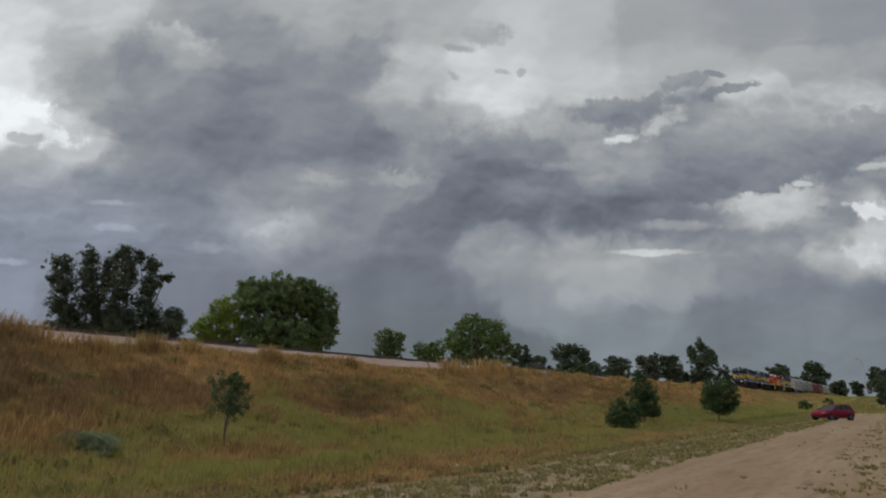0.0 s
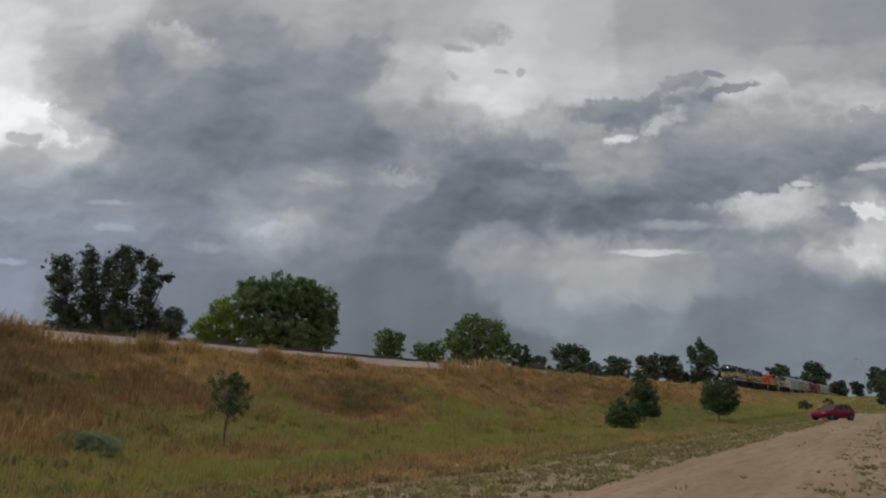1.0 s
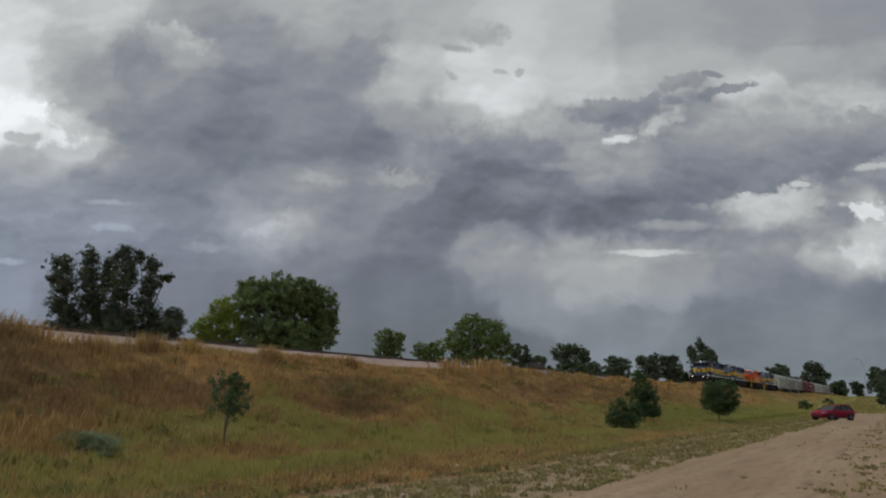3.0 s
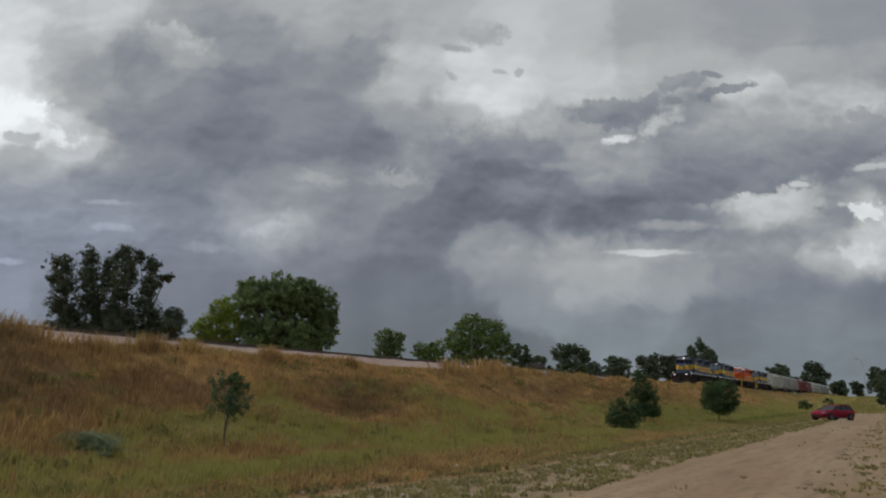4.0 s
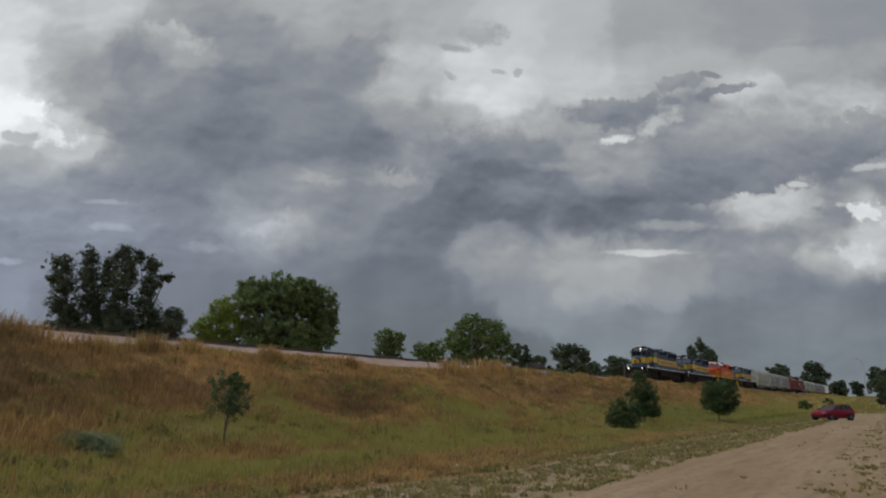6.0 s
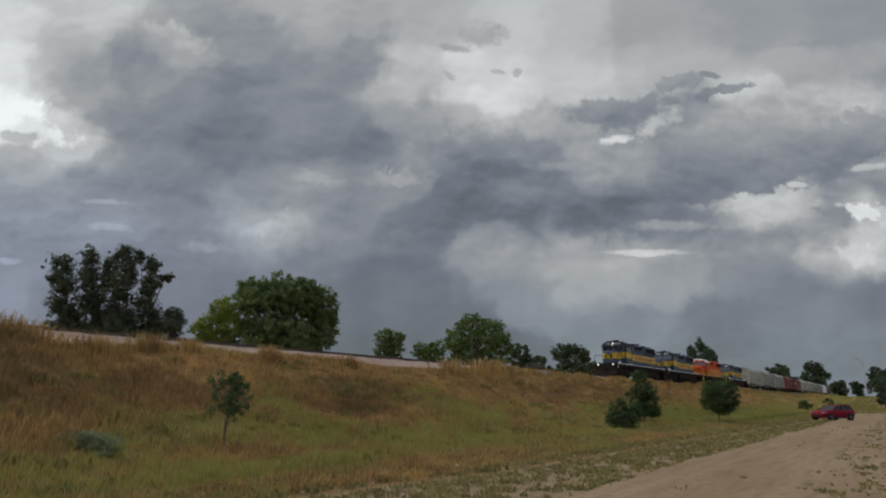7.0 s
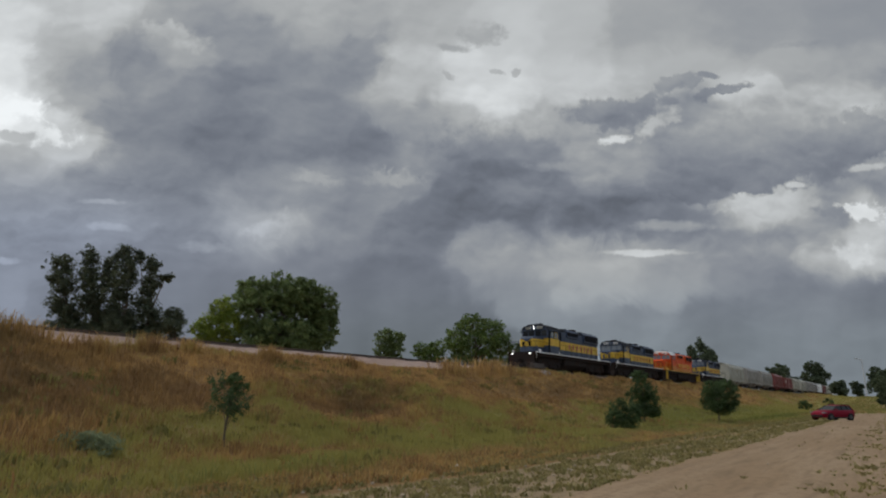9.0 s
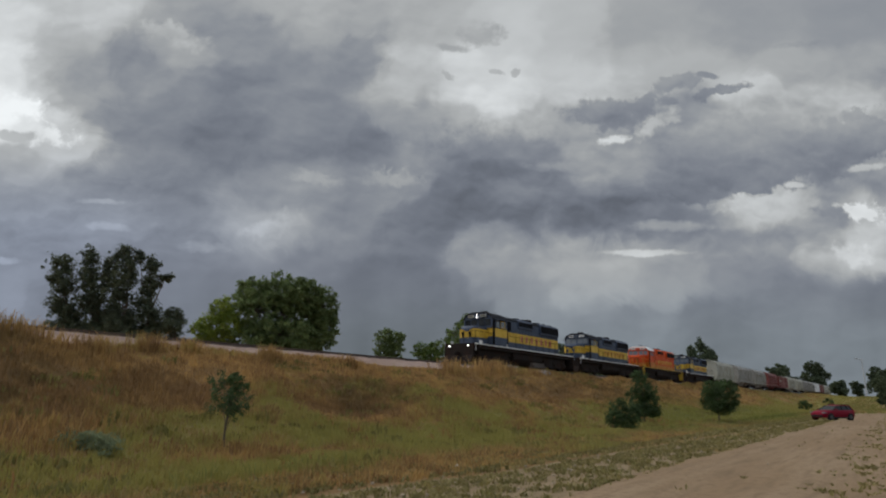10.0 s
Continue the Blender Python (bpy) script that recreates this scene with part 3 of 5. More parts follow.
def ballast_bed():
    verts, faces = [], []
    prof = [(-3.7, 3.30), (-2.0, 4.12), (-1.3, 4.19), (0, 4.17), (1.3, 4.19), (2.0, 4.13), (2.9, 3.72), (4.3, 3.22)]
    ss = list(np.arange(-75, 170, 0.5)) + list(np.arange(170, 900, 6))
    for s in ss:
        for n, z in prof:
            k = noise.noise((s * 1.7, n * 2.0, 5)) * 0.05 + noise.noise((s * 0.3, n, 9)) * 0.05
            verts.append((s, -n - k, z + k))
    w = len(prof)
    faces = [(i * w + j, i * w + j + 1, (i + 1) * w + j + 1, (i + 1) * w + j) for i in range(len(ss) - 1) for j in range(w - 1)]
    ob = mesh_object("ballast", verts, faces, M_BALLAST)
    ob.matrix_world = SITE
    return tagged(ob, "pinkish grey crushed stone ballast along the crest", "ballast", kind="structure")


ground_sheet()
gravel_road()
stony_strip()
ballast_bed()
# ---------------------------------------------------------------- grass, weeds and pebbles: too many to count


def stalks(name, places, heights, widths, lean, mat, label, seedheads=0.0):
    """Bent tapered blades; places in site coordinates (s, -n, z). Some carry a ragged seed head."""
    rng = np.random.default_rng(len(places))
    k = len(places)
    turn = rng.uniform(0, 2 * np.pi, k)
    side = np.stack([np.cos(turn), np.sin(turn), np.zeros(k)], 1)
    bend = rng.uniform(0, 2 * np.pi, k)
    out = np.stack([np.cos(bend), np.sin(bend), np.zeros(k)], 1) * (rng.uniform(0.1, 1, k) * lean)[:, None]
    h, w = heights[:, None], widths[:, None]
    up = np.array([0, 0, 1.0])
    head = (rng.random(k) < seedheads)[:, None]
    base = places - up * 0.05
    mid = places + up * h * 0.6 + out * h * 0.30
    tip = places + up * h * 0.97 + out * h
    wide = np.where(head, 1.9, 0.75)
    v = np.stack([base - side * w * 0.5, base + side * w * 0.5, mid + side * w * 0.5 * wide, mid - side * w * 0.5 * wide, tip], 1).reshape(-1, 3)
    o = np.arange(k)[:, None] * 5
    tris = np.concatenate([o + [0, 1, 2], o + [0, 2, 3], o + [3, 2, 4]], 1).reshape(-1)
    n = len(tris) // 3
    me = bpy.data.meshes.new(name)
    me.vertices.add(len(v))
    me.vertices.foreach_set("co", v.astype(np.float32).ravel())
    me.loops.add(len(tris))
    me.loops.foreach_set("vertex_index", tris.astype(np.int32))
    me.polygons.add(n)
    me.polygons.foreach_set("loop_start", np.arange(0, 3 * n, 3, dtype=np.int32))
    me.update(calc_edges=True)
    me.materials.append(mat)
    ob = new(name, me)
    ob.matrix_world = SITE
    return tagged(ob, label, "grass", kind="stuff")


def scatter(rng, s0, s1, n0, n1, density, keep=None):
    k = int((s1 - s0) * (n1 - n0) * density)
    s, n = rng.uniform(s0, s1, k), rng.uniform(n0, n1, k)
    if keep:
        mask = np.array([keep(a, b) for a, b in zip(s, n)], bool)
        s, n = s[mask], n[mask]
    z = np.array([ground_z(a, b) for a, b in zip(s, n)])
    return s, n, np.stack([s, -n, z], 1)


def tuft_height(s, n):
    return 0.40 + 0.30 * noise.noise((s * 0.35, n * 0.5, 2.2)) + 0.42 * noise.noise((s * 2.9, n * 2.9, 6.2))


def crest_keep(s, n):
    return n > 3.7 - 0.6 * smooth(-8, 0, s) + 0.9 * noise.noise((s * 0.25, 1.5, 0.5)) or noise.noise((s * 0.8, n, 3.3)) > 0.42


def verge_line(s):
    """Where the mown and driven verge begins, n metres from the track."""
    return 20.45 + 0.7 * smooth(-33, -27, s) + 0.03 * max(0.0, s + 23)


def bank_grass():
    rng = np.random.default_rng(11)
    for s0, s1, density, wide in ((-48, -8, 390, 0.015), (-8, 35, 150, 0.024), (35, 100, 40, 0.055), (100, 330, 7, 0.15)):
        s, n, p = scatter(rng, s0, s1, 3.2, 20.6, density, crest_keep)
        keep = n < [verge_line(a) - 0.25 + 0.35 * noise.noise((a * 0.9, 4.1, 2.0)) for a in s]
        s, n, p = s[keep], n[keep], p[keep]
        tall = np.array([tuft_height(a, b) for a, b in zip(s, n)])
        short = np.clip((n - 12.5) / 4.0, 0, 1)
        crest = np.where(s < -8, 0.85 + 0.15 * np.clip((n - 4.6) / 2.5, 0, 1), 0.75)
        h = np.clip(tall, 0.16, 0.95) * rng.uniform(0.3, 1.0, len(s)) * (1 - 0.3 * short) * crest * 0.72
        stalks("bank_grass", p, h, wide * rng.uniform(0.6, 1.4, len(s)), 0.62, M_GRASS, "tall dry golden and green grass on the embankment", 0.35)


def forbs():
    """Broad-leaved plants and rusty dock stalks that mottle the slope."""
    rng = np.random.default_rng(17)
    for name, mat, count, leaves, tall, wide, label in (("forbs", M_FORB, 700, 22, 0.26, 0.030, "dark green broad-leaved plants in the grass"), ("dock_stalks", M_DOCK, 320, 16, 0.40, 0.018, "rusty brown seed stalks in the grass")):
        ps, hs = [], []
        for s, n in zip(rng.uniform(-48, 12 if mat is M_DOCK else 26, count), rng.uniform(4.6, 18.6, count)):
            if noise.noise((s * 0.22, n * 0.3, 4.0 if mat is M_DOCK else 8.0)) < -0.05:
                continue
            q = rng.normal(0, 0.20, (leaves, 2)) + (s, n)
            z = ground_z(s, n)
            ps.append(np.stack([q[:, 0], -q[:, 1], np.full(leaves, z)], 1))
            hs.append(tall * rng.uniform(0.5, 1.2) * rng.uniform(0.5, 1.1, leaves))
        p, h = np.concatenate(ps), np.concatenate(hs)
        stalks(name, p, h, wide * rng.uniform(0.7, 1.5, len(h)) * (1 + np.clip(p[:, 0] + 10, 0, 80) / 70), 0.4, mat, label, 0.9)


def far_grass():
    rng = np.random.default_rng(16)
    s, n, p = scatter(rng, 70, 330, 18.8, 60, 4.0)
    stalks("far_grass", p, rng.uniform(0.15, 0.45, len(s)), 0.12 * rng.uniform(0.6, 1.4, len(s)), 0.4, M_VERGE, "dry grass beyond the road", 0.3)


def crest_clumps():
    """Tall dry seed grass in clumps along the crest."""
    rng = np.random.default_rng(15)
    spots = [(-35.2, 4.7, 1.2, 0.8), (-34.2, 4.6, 1.2, 0.85), (-32.6, 4.8, 1.3, 0.8), (-30.4, 5.0, 0.8, 0.8), (-28.2, 4.7, 0.7, 0.75), (-26.4, 4.7, 0.6, 0.6), (-22.4, 5.1, 0.6, 0.85), (-17.2, 5.2, 0.5, 0.6), (-6.8, 4.8, 1.2, 1.0), (-3.6, 5.2, 1.4, 1.1), (-1.0, 5.0, 1.2, 0.9)]
    spots += [(2.0 + 2.6 * k, 4.9 + 0.3 * math.sin(k * 2.1), 1.1, 0.40 + 0.15 * math.sin(k * 1.7)) for k in range(40)]
    ps, hs = [], []
    for s, n, r, h in spots:
        k = 460 if s < -20 else 260
        q = np.stack([s + rng.normal(0, r * 0.55, k), n + rng.normal(0, r * 0.35, k)], 1)
        ps.append(np.stack([q[:, 0], -q[:, 1], [ground_z(a, b) for a, b in q]], 1))
        hs.append(h * rng.uniform(0.45, 1.1, k))
    p, h = np.concatenate(ps), np.concatenate(hs)
    stalks("crest_grass", p, h, 0.022 * rng.uniform(0.7, 1.5, len(h)) * np.where(p[:, 0] < -20, 0.55, 1) * (1 + np.clip(p[:, 0], 0, 90) / 40), 0.55, M_GRASS, "tall dry seed grass along the crest", 0.6)


def verge_grass():
    rng = np.random.default_rng(12)

    def patchy(s, n):
        return noise.noise((s * 0.5, n * 0.7, 1.2)) + noise.noise((s * 1.7, n * 2.1, 5.2)) * 0.6 > (n - 18.0) * 0.10 - 0.10 and not 0.0 < n - verge_line(s) < 0.38
    for s0, s1, density, wide in ((-48, 0, 110, 0.018), (0, 45, 45, 0.034), (45, 160, 10, 0.08)):
        s, n, p = scatter(rng, s0, s1, 17.8, 24.4, density, patchy)
        h = rng.uniform(0.05, 0.20, len(s)) * (1 + 0.9 * np.clip(19.6 - n, 0, 1))
        stalks("verge_grass", p, h, wide * rng.uniform(0.6, 1.5, len(s)), 0.8, M_VERGE, "short patchy grass on the stony verge", 0.1)


def weeds():
    """Flat leafy weeds in clumps on the verge and along the road."""
    rng = np.random.default_rng(13)

    def clumped(s, n):
        k = 0.5 * noise.noise((s * 0.9, n * 1.4, 9.2)) + 0.8 * noise.noise((s * 3.2, n * 5.2, 4.4))
        if n > 24.2:
            return k > (0.70 if n < 27.3 else 0.34)
        if n - verge_line(s) < 0.40:
            return n < verge_line(s) - 0.02 and k > -0.1
        return k > -0.20 + 0.06 * (n - 20)
    for s0, s1, density, size in ((-48, -12, 330, 0.017), (-12, 20, 130, 0.030), (20, 60, 26, 0.06), (60, 150, 6, 0.15)):
        s, n, p = scatter(rng, s0, s1, 18.6, 33.0, density, clumped)
        p[:, 2] += 0.03
        h = rng.uniform(0.025, 0.085, len(s)) * np.array([1.0 + 1.1 * max(0.0, noise.noise((a * 1.1, b * 1.4, 2.6))) for a, b in zip(s, n)])
        stalks("weeds", p, h, size * rng.uniform(0.7, 1.6, len(s)), 1.6, M_WEED, "low grey-green weeds among stones", 0.8)


def pebbles():
    rng = np.random.default_rng(14)
    base = bmesh.new()
    bmesh.ops.create_icosphere(base, subdivisions=1, radius=1)
    bv = np.array([v.co[:] for v in base.verts])
    bf = np.array([[v.index for v in f.verts] for f in base.faces])
    base.free()
    vs, fs, k = [], [], 0
    for s, n in zip(rng.uniform(-46, 25, 3600), rng.uniform(18.9, 33, 3600)):
        if n > 23.6 and rng.random() < 0.93:
            continue
        r = 0.012 + 0.035 * rng.random() ** 3
        q = bv * (r * rng.uniform(0.8, 1.5, 3) * [1, 1, 0.6]) * rng.uniform(0.8, 1.2, (len(bv), 1)) + [s, -n, ground_z(s, n) + 0.035 + r * 0.2]
        vs.append(q)
        fs.append(bf + k)
        k += len(bv)
    ob = mesh_object("pebbles", np.concatenate(vs).tolist(), np.concatenate(fs).tolist(), M_STONE)
    ob.matrix_world = SITE
    tagged(ob, "scattered pale pebbles on the dirt", "pebbles", kind="stuff")


bank_grass()
forbs()
far_grass()
crest_clumps()
verge_grass()
weeds()
pebbles()
# ---------------------------------------------------------------- trees and bushes


def leaf_cloud(name, centres, spread, count, size, mat, parent, rng, droop=0.0):
    """Many small bent leaves scattered round clump centres."""
    pick = rng.integers(0, len(centres), count)
    p = centres[pick] + np.clip(rng.normal(0, 1, (count, 3)), -1.7, 1.7) * spread[pick][:, None] * [1, 1, 0.85]
    a = rng.normal(0, 1, (count, 3))
    a[:, 2] -= droop
    a /= np.linalg.norm(a, axis=1)[:, None]
    b = np.cross(a, rng.normal(0, 1, (count, 3)))
    b /= np.linalg.norm(b, axis=1)[:, None]
    sz = (size * rng.uniform(0.6, 1.5, count))[:, None]
    v = np.stack([p - a * sz, p + b * sz * 0.45, p + a * sz * (1 + droop), p - b * sz * 0.45], 1).reshape(-1, 3)
    o = np.arange(count)[:, None] * 4
    tris = np.concatenate([o + [0, 1, 2], o + [0, 2, 3]], 1).reshape(-1)
    n = len(tris) // 3
    me = bpy.data.meshes.new(name)
    me.vertices.add(len(v))
    me.vertices.foreach_set("co", v.astype(np.float32).ravel())
    me.loops.add(len(tris))
    me.loops.foreach_set("vertex_index", tris.astype(np.int32))
    me.polygons.add(n)
    me.polygons.foreach_set("loop_start", np.arange(0, 3 * n, 3, dtype=np.int32))
    me.update(calc_edges=True)
    me.materials.append(mat)
    ob = new(name, me)
    ob.parent = parent
    return ob


def plant(name, x, y, z, height, width, label, mat, seed, leaves=9000, leaf=0.16, stem=0.18, lobes=9, clumps=14, ragged=0.5, droop=0.0, taper=0.0, category="tree", open_crown=0.0):
    """A tree or bush: tapered trunk, limbs to each lobe of the crown, leaves in clumps. taper narrows the top."""
    rng = np.random.default_rng(seed)
    clumps, leaves, leaf = int(clumps * 1.6), int(leaves * 1.45), leaf * 0.82
    root = thing(name, Matrix.Translation((x, y, z)), label, category)
    base = height * stem
    crown_h = height - base
    heads, radii = [], []
    for i in range(lobes):
        f = (i + 0.5) / lobes
        zc = base + crown_h * (0.14 + 0.74 * f)
        bulge = math.sin(math.pi * min(0.98, 0.18 + 0.72 * f)) * (1 - taper * f)
        ang = i * 2.4 + rng.uniform(-0.5, 0.5)
        r = width * 0.5 * bulge * rng.uniform(0.25, 0.72)
        heads.append((math.cos(ang) * r, math.sin(ang) * r, zc))
        radii.append(width * 0.5 * (0.34 + 0.2 * rng.random()) * (1 - 0.45 * taper * f))
    centres, spread = [], []
    for (hx, hy, hz), r in zip(heads, radii):
        for _ in range(clumps):
            d = rng.normal(0, 1, 3)
            d /= np.linalg.norm(d)
            rr = r * rng.uniform(0.45, 1.0 + 0.3 * ragged * ragged)
            c = np.array([hx, hy, hz]) + d * rr * [1, 1, min(1.25, crown_h / width * 0.9)]
            c[2] = min(max(c[2], base * 0.9), height * rng.uniform(0.93, 1.0))
            centres.append(c)
            spread.append(r * rng.uniform(0.11, 0.21) * (1 - 0.3 * open_crown))
    centres, spread = np.array(centres), np.array(spread)
    reach = np.hypot(centres[:, 0], centres[:, 1])
    centres[:, :2] *= (width * 0.47 / np.percentile(reach, 95))
    reach = np.hypot(centres[:, 0], centres[:, 1])
    centres[:, :2] *= np.minimum(1, width * 0.49 / np.maximum(reach, 1e-6))[:, None]
    centres[:, 2] = base + (centres[:, 2] - base) * (height * 0.985 - base) / (np.percentile(centres[:, 2], 99.5) - base)
    bm = fresh()
    r0 = height * (0.013 if height < 3 else 0.022)
    top = base + crown_h * 0.62
    knots = [Vector((0, 0, -0.25))] + [Vector((rng.uniform(-1, 1) * width * 0.03 * k, rng.uniform(-1, 1) * width * 0.03 * k, top * k / 4)) for k in range(1, 5)]
    for k in range(4):
        tube(bm, knots[k], knots[k + 1], r0 * (1.25 - 0.26 * k), r0 * (1.25 - 0.26 * (k + 1)), 9)
    part("trunk", bm, M_BARK, root)
    for i, (h, r) in enumerate(zip(heads, radii)):
        bm = fresh()
        a = knots[1].lerp(knots[4], min(0.95, max(0.0, (h[2] - base) / crown_h * 0.8)))
        b = Vector(h)
        m = a.lerp(b, 0.5) + Vector((0, 0, 0.05 * height))
        tube(bm, a, m, r0 * 0.45, r0 * 0.3, 6)
        tube(bm, m, b, r0 * 0.3, r0 * 0.12, 6)
        for c in centres[i * clumps:(i + 1) * clumps:3]:
            tube(bm, h, c, r0 * 0.12, r0 * 0.04, 4)
        part("limb", bm, M_BARK, root)
    leaf_cloud("crown", centres, spread, leaves, leaf, mat, root, rng, droop)
    return root

def crown_tree(name, x, y, z, label, mat, seed, lobes, leaf=0.13, fill=26, clump=0.30, droop=0.0, trunk=0.16, category="tree", ragged=0.12):
    """A tree whose crown is a few uneven masses (across, height, half-width, half-height), each a volume of leafy clumps on its own limb."""
    rng = np.random.default_rng(seed)
    root = thing(name, Matrix.Translation((x, y, z)), label, category)
    low = min(h - b for _, h, _, b in lobes)
    crown_mid = sum(h for _, h, _, _ in lobes) / len(lobes)
    bm = fresh()
    knots = [Vector((0, 0, -0.25))] + [Vector((rng.uniform(-1, 1) * trunk * 0.6, rng.uniform(-1, 1) * trunk * 0.6, crown_mid * k / 4)) for k in range(1, 5)]
    for k in range(4):
        tube(bm, knots[k], knots[k + 1], trunk * (1.25 - 0.22 * k), trunk * (1.25 - 0.22 * (k + 1)), 9)
    part("trunk", bm, M_BARK, root)
    centres, spread = [], []
    for across, h, a, b in lobes:
        depth = rng.uniform(-0.35, 0.35) * a
        k = int(fill * max(1.0, (a * b / (clump * clump)) * 0.22) ** 0.9)
        d = rng.normal(0, 1, (k, 3))
        d /= np.linalg.norm(d, axis=1)[:, None]
        r = rng.uniform(0.12, 1.0, k)[:, None] ** 0.40 * rng.uniform(0.92 - ragged, 0.98 + ragged, k)[:, None]
        c = d * r * [a, a * 0.9, b] + [across, depth, h]
        if droop:
            c[:, 2] -= droop * rng.uniform(0, 1, k) * (d[:, 2] < 0.1) * b * 0.4
        centres.append(c)
        spread.append(clump * rng.uniform(0.25, 0.62, k))
        bm = fresh()
        start = knots[2].lerp(knots[4], rng.uniform(0.1, 0.9))
        end = Vector((across, depth, h))
        mid = start.lerp(end, 0.5) + Vector((0, 0, 0.15 * b))
        tube(bm, start, mid, trunk * 0.5, trunk * 0.32, 6)
        tube(bm, mid, end, trunk * 0.32, trunk * 0.12, 6)
        for p in c[::9]:
            tube(bm, end, p, trunk * 0.10, trunk * 0.03, 4)
        part("limb", bm, M_BARK, root)
    centres, spread = np.concatenate(centres), np.concatenate(spread)
    centres[:, 2] = np.maximum(centres[:, 2], max(0.05, low * 0.98))
    leaf_cloud("crown", centres, spread, len(centres) * 22, leaf, mat, root, rng, droop)
    return root


# trees behind the embankment
DARK = "dark green slender tree with ragged open crown behind the embankment"
crown_tree("tree", -28.15, 45.0, 0.0, DARK, M_LEAF_DARK, 60, [(-0.8, 11.02, 0.9, 0.95), (-1.17, 10.14, 0.56, 0.6), (-0.25, 9.46, 0.81, 1.11), (-0.74, 8.08, 0.59, 0.68), (0.2, 7.45, 0.93, 1.01), (0.0, 6.3, 1.5, 1.1), (0.2, 5.2, 1.4, 1.2)], 0.08, 34, 0.22, 0.0, 0.15, ragged=0.45)
crown_tree("tree", -26.13, 45.6, 0.0, DARK, M_LEAF_DARK, 61, [(-1.09, 11.88, 0.6, 0.86), (-0.99, 10.34, 0.81, 1.2), (-0.5, 8.53, 1.02, 1.44), (0.19, 11.36, 0.34, 0.82), (0.33, 9.83, 0.56, 1.45), (0.6, 7.69, 1.01, 1.18), (0.0, 6.3, 1.5, 1.1), (0.2, 5.2, 1.4, 1.2)], 0.08, 34, 0.22, 0.0, 0.15, ragged=0.45)
crown_tree("tree", -23.7, 45.0, 0.0, DARK, M_LEAF_DARK, 62, [(-0.57, 12.05, 0.6, 0.78), (-0.09, 10.73, 0.82, 1.2), (-1.28, 11.24, 0.3, 1.12), (-0.56, 9.2, 0.98, 1.45), (-0.21, 7.29, 1.26, 0.93), (0.0, 6.3, 1.5, 1.1), (0.2, 5.2, 1.4, 1.2)], 0.08, 34, 0.22, 0.0, 0.15, ragged=0.45)
crown_tree("tree", -22.11, 45.6, 0.0, DARK, M_LEAF_DARK, 63, [(-0.32, 11.19, 0.6, 0.82), (0.8, 10.41, 0.51, 0.26), (-0.31, 9.74, 0.73, 1.15), (-0.44, 8.15, 0.85, 1.35), (0.43, 7.23, 0.59, 0.76), (-1.24, 11.97, 0.39, 0.6), (0.0, 6.3, 1.5, 1.1), (0.2, 5.2, 1.4, 1.2)], 0.08, 34, 0.22, 0.0, 0.15, ragged=0.45)
crown_tree("tree", -19.84, 45.0, 0.0, "small dark ragged tree behind the embankment", M_LEAF_DARK, 64, [(-0.58, 7.33, 0.46, 0.59), (0.25, 7.09, 0.46, 0.72), (-0.06, 6.5, 0.92, 0.59), (0.0, 5.2, 0.9, 1.0)], 0.08, 34, 0.22, 0.0, 0.15, ragged=0.45)
crown_tree("tree", -20.95, 58.0, 0.0, "yellow-green young tree beside a willow", M_LEAF_LIME, 6, [(-0.23, 9.77, 1.31, 1.14), (-1.15, 8.12, 1.41, 1.03), (0.77, 8.36, 1.3, 1.52), (-0.2, 6.9, 1.6, 1.2)], 0.12)
crown_tree("bush", -22.76, 57.0, 0.0, "yellow-green bush behind the track", M_LEAF_LIME, 16, [(-0.1, 7.6, 0.7, 0.75), (0.8, 7.2, 0.75, 0.65), (0.3, 6.2, 1.0, 1.0)], 0.11, category="bush")
crown_tree("tree", -15.67, 60.0, 0.0, "broad rounded green willow behind the track", M_LEAF_WILLOW, 7, [(-3.41, 11.73, 2.04, 1.7), (-0.99, 12.11, 2.27, 1.65), (1.72, 11.57, 2.38, 1.65), (3.55, 10.33, 1.69, 2.15), (-2.37, 9.53, 2.59, 2.48), (0.8, 9.23, 3.04, 2.47), (4.0, 8.42, 1.4, 2.02), (-0.1, 7.4, 4.5, 1.6), (0.0, 5.8, 4.6, 1.4)], 0.11, 34, 0.32, 0.9, 0.28)
crown_tree("tree", -7.27, 85.0, 0.0, "small rounded green tree behind the track", M_LEAF_WILLOW, 8, [(-0.63, 9.49, 1.58, 1.34), (0.95, 9.2, 1.34, 1.34), (0.04, 8.0, 2.2, 1.2), (0.0, 6.6, 2.0, 1.2)], 0.15, 24, 0.38)
crown_tree("tree", 4.34, 78.0, 0.0, "broad fresh green tree behind the embankment", M_LEAF_MID, 9, [(-0.29, 10.58, 2.48, 1.53), (2.04, 9.74, 2.47, 1.82), (-2.61, 8.82, 2.03, 1.74), (3.47, 8.1, 1.59, 1.45), (0.29, 8.06, 4.19, 1.74), (0.2, 6.5, 4.4, 1.4)], 0.15, 26, 0.45, 0.0, 0.26)
crown_tree("bush", -2.48, 80.0, 0.0, "green bush behind the track", M_LEAF_MID, 10, [(-0.25, 7.77, 1.33, 1.04), (1.75, 7.79, 1.33, 1.11), (0.88, 6.9, 1.92, 0.9), (0.6, 5.6, 2.2, 1.0)], 0.15, 22, 0.38, category="bush")
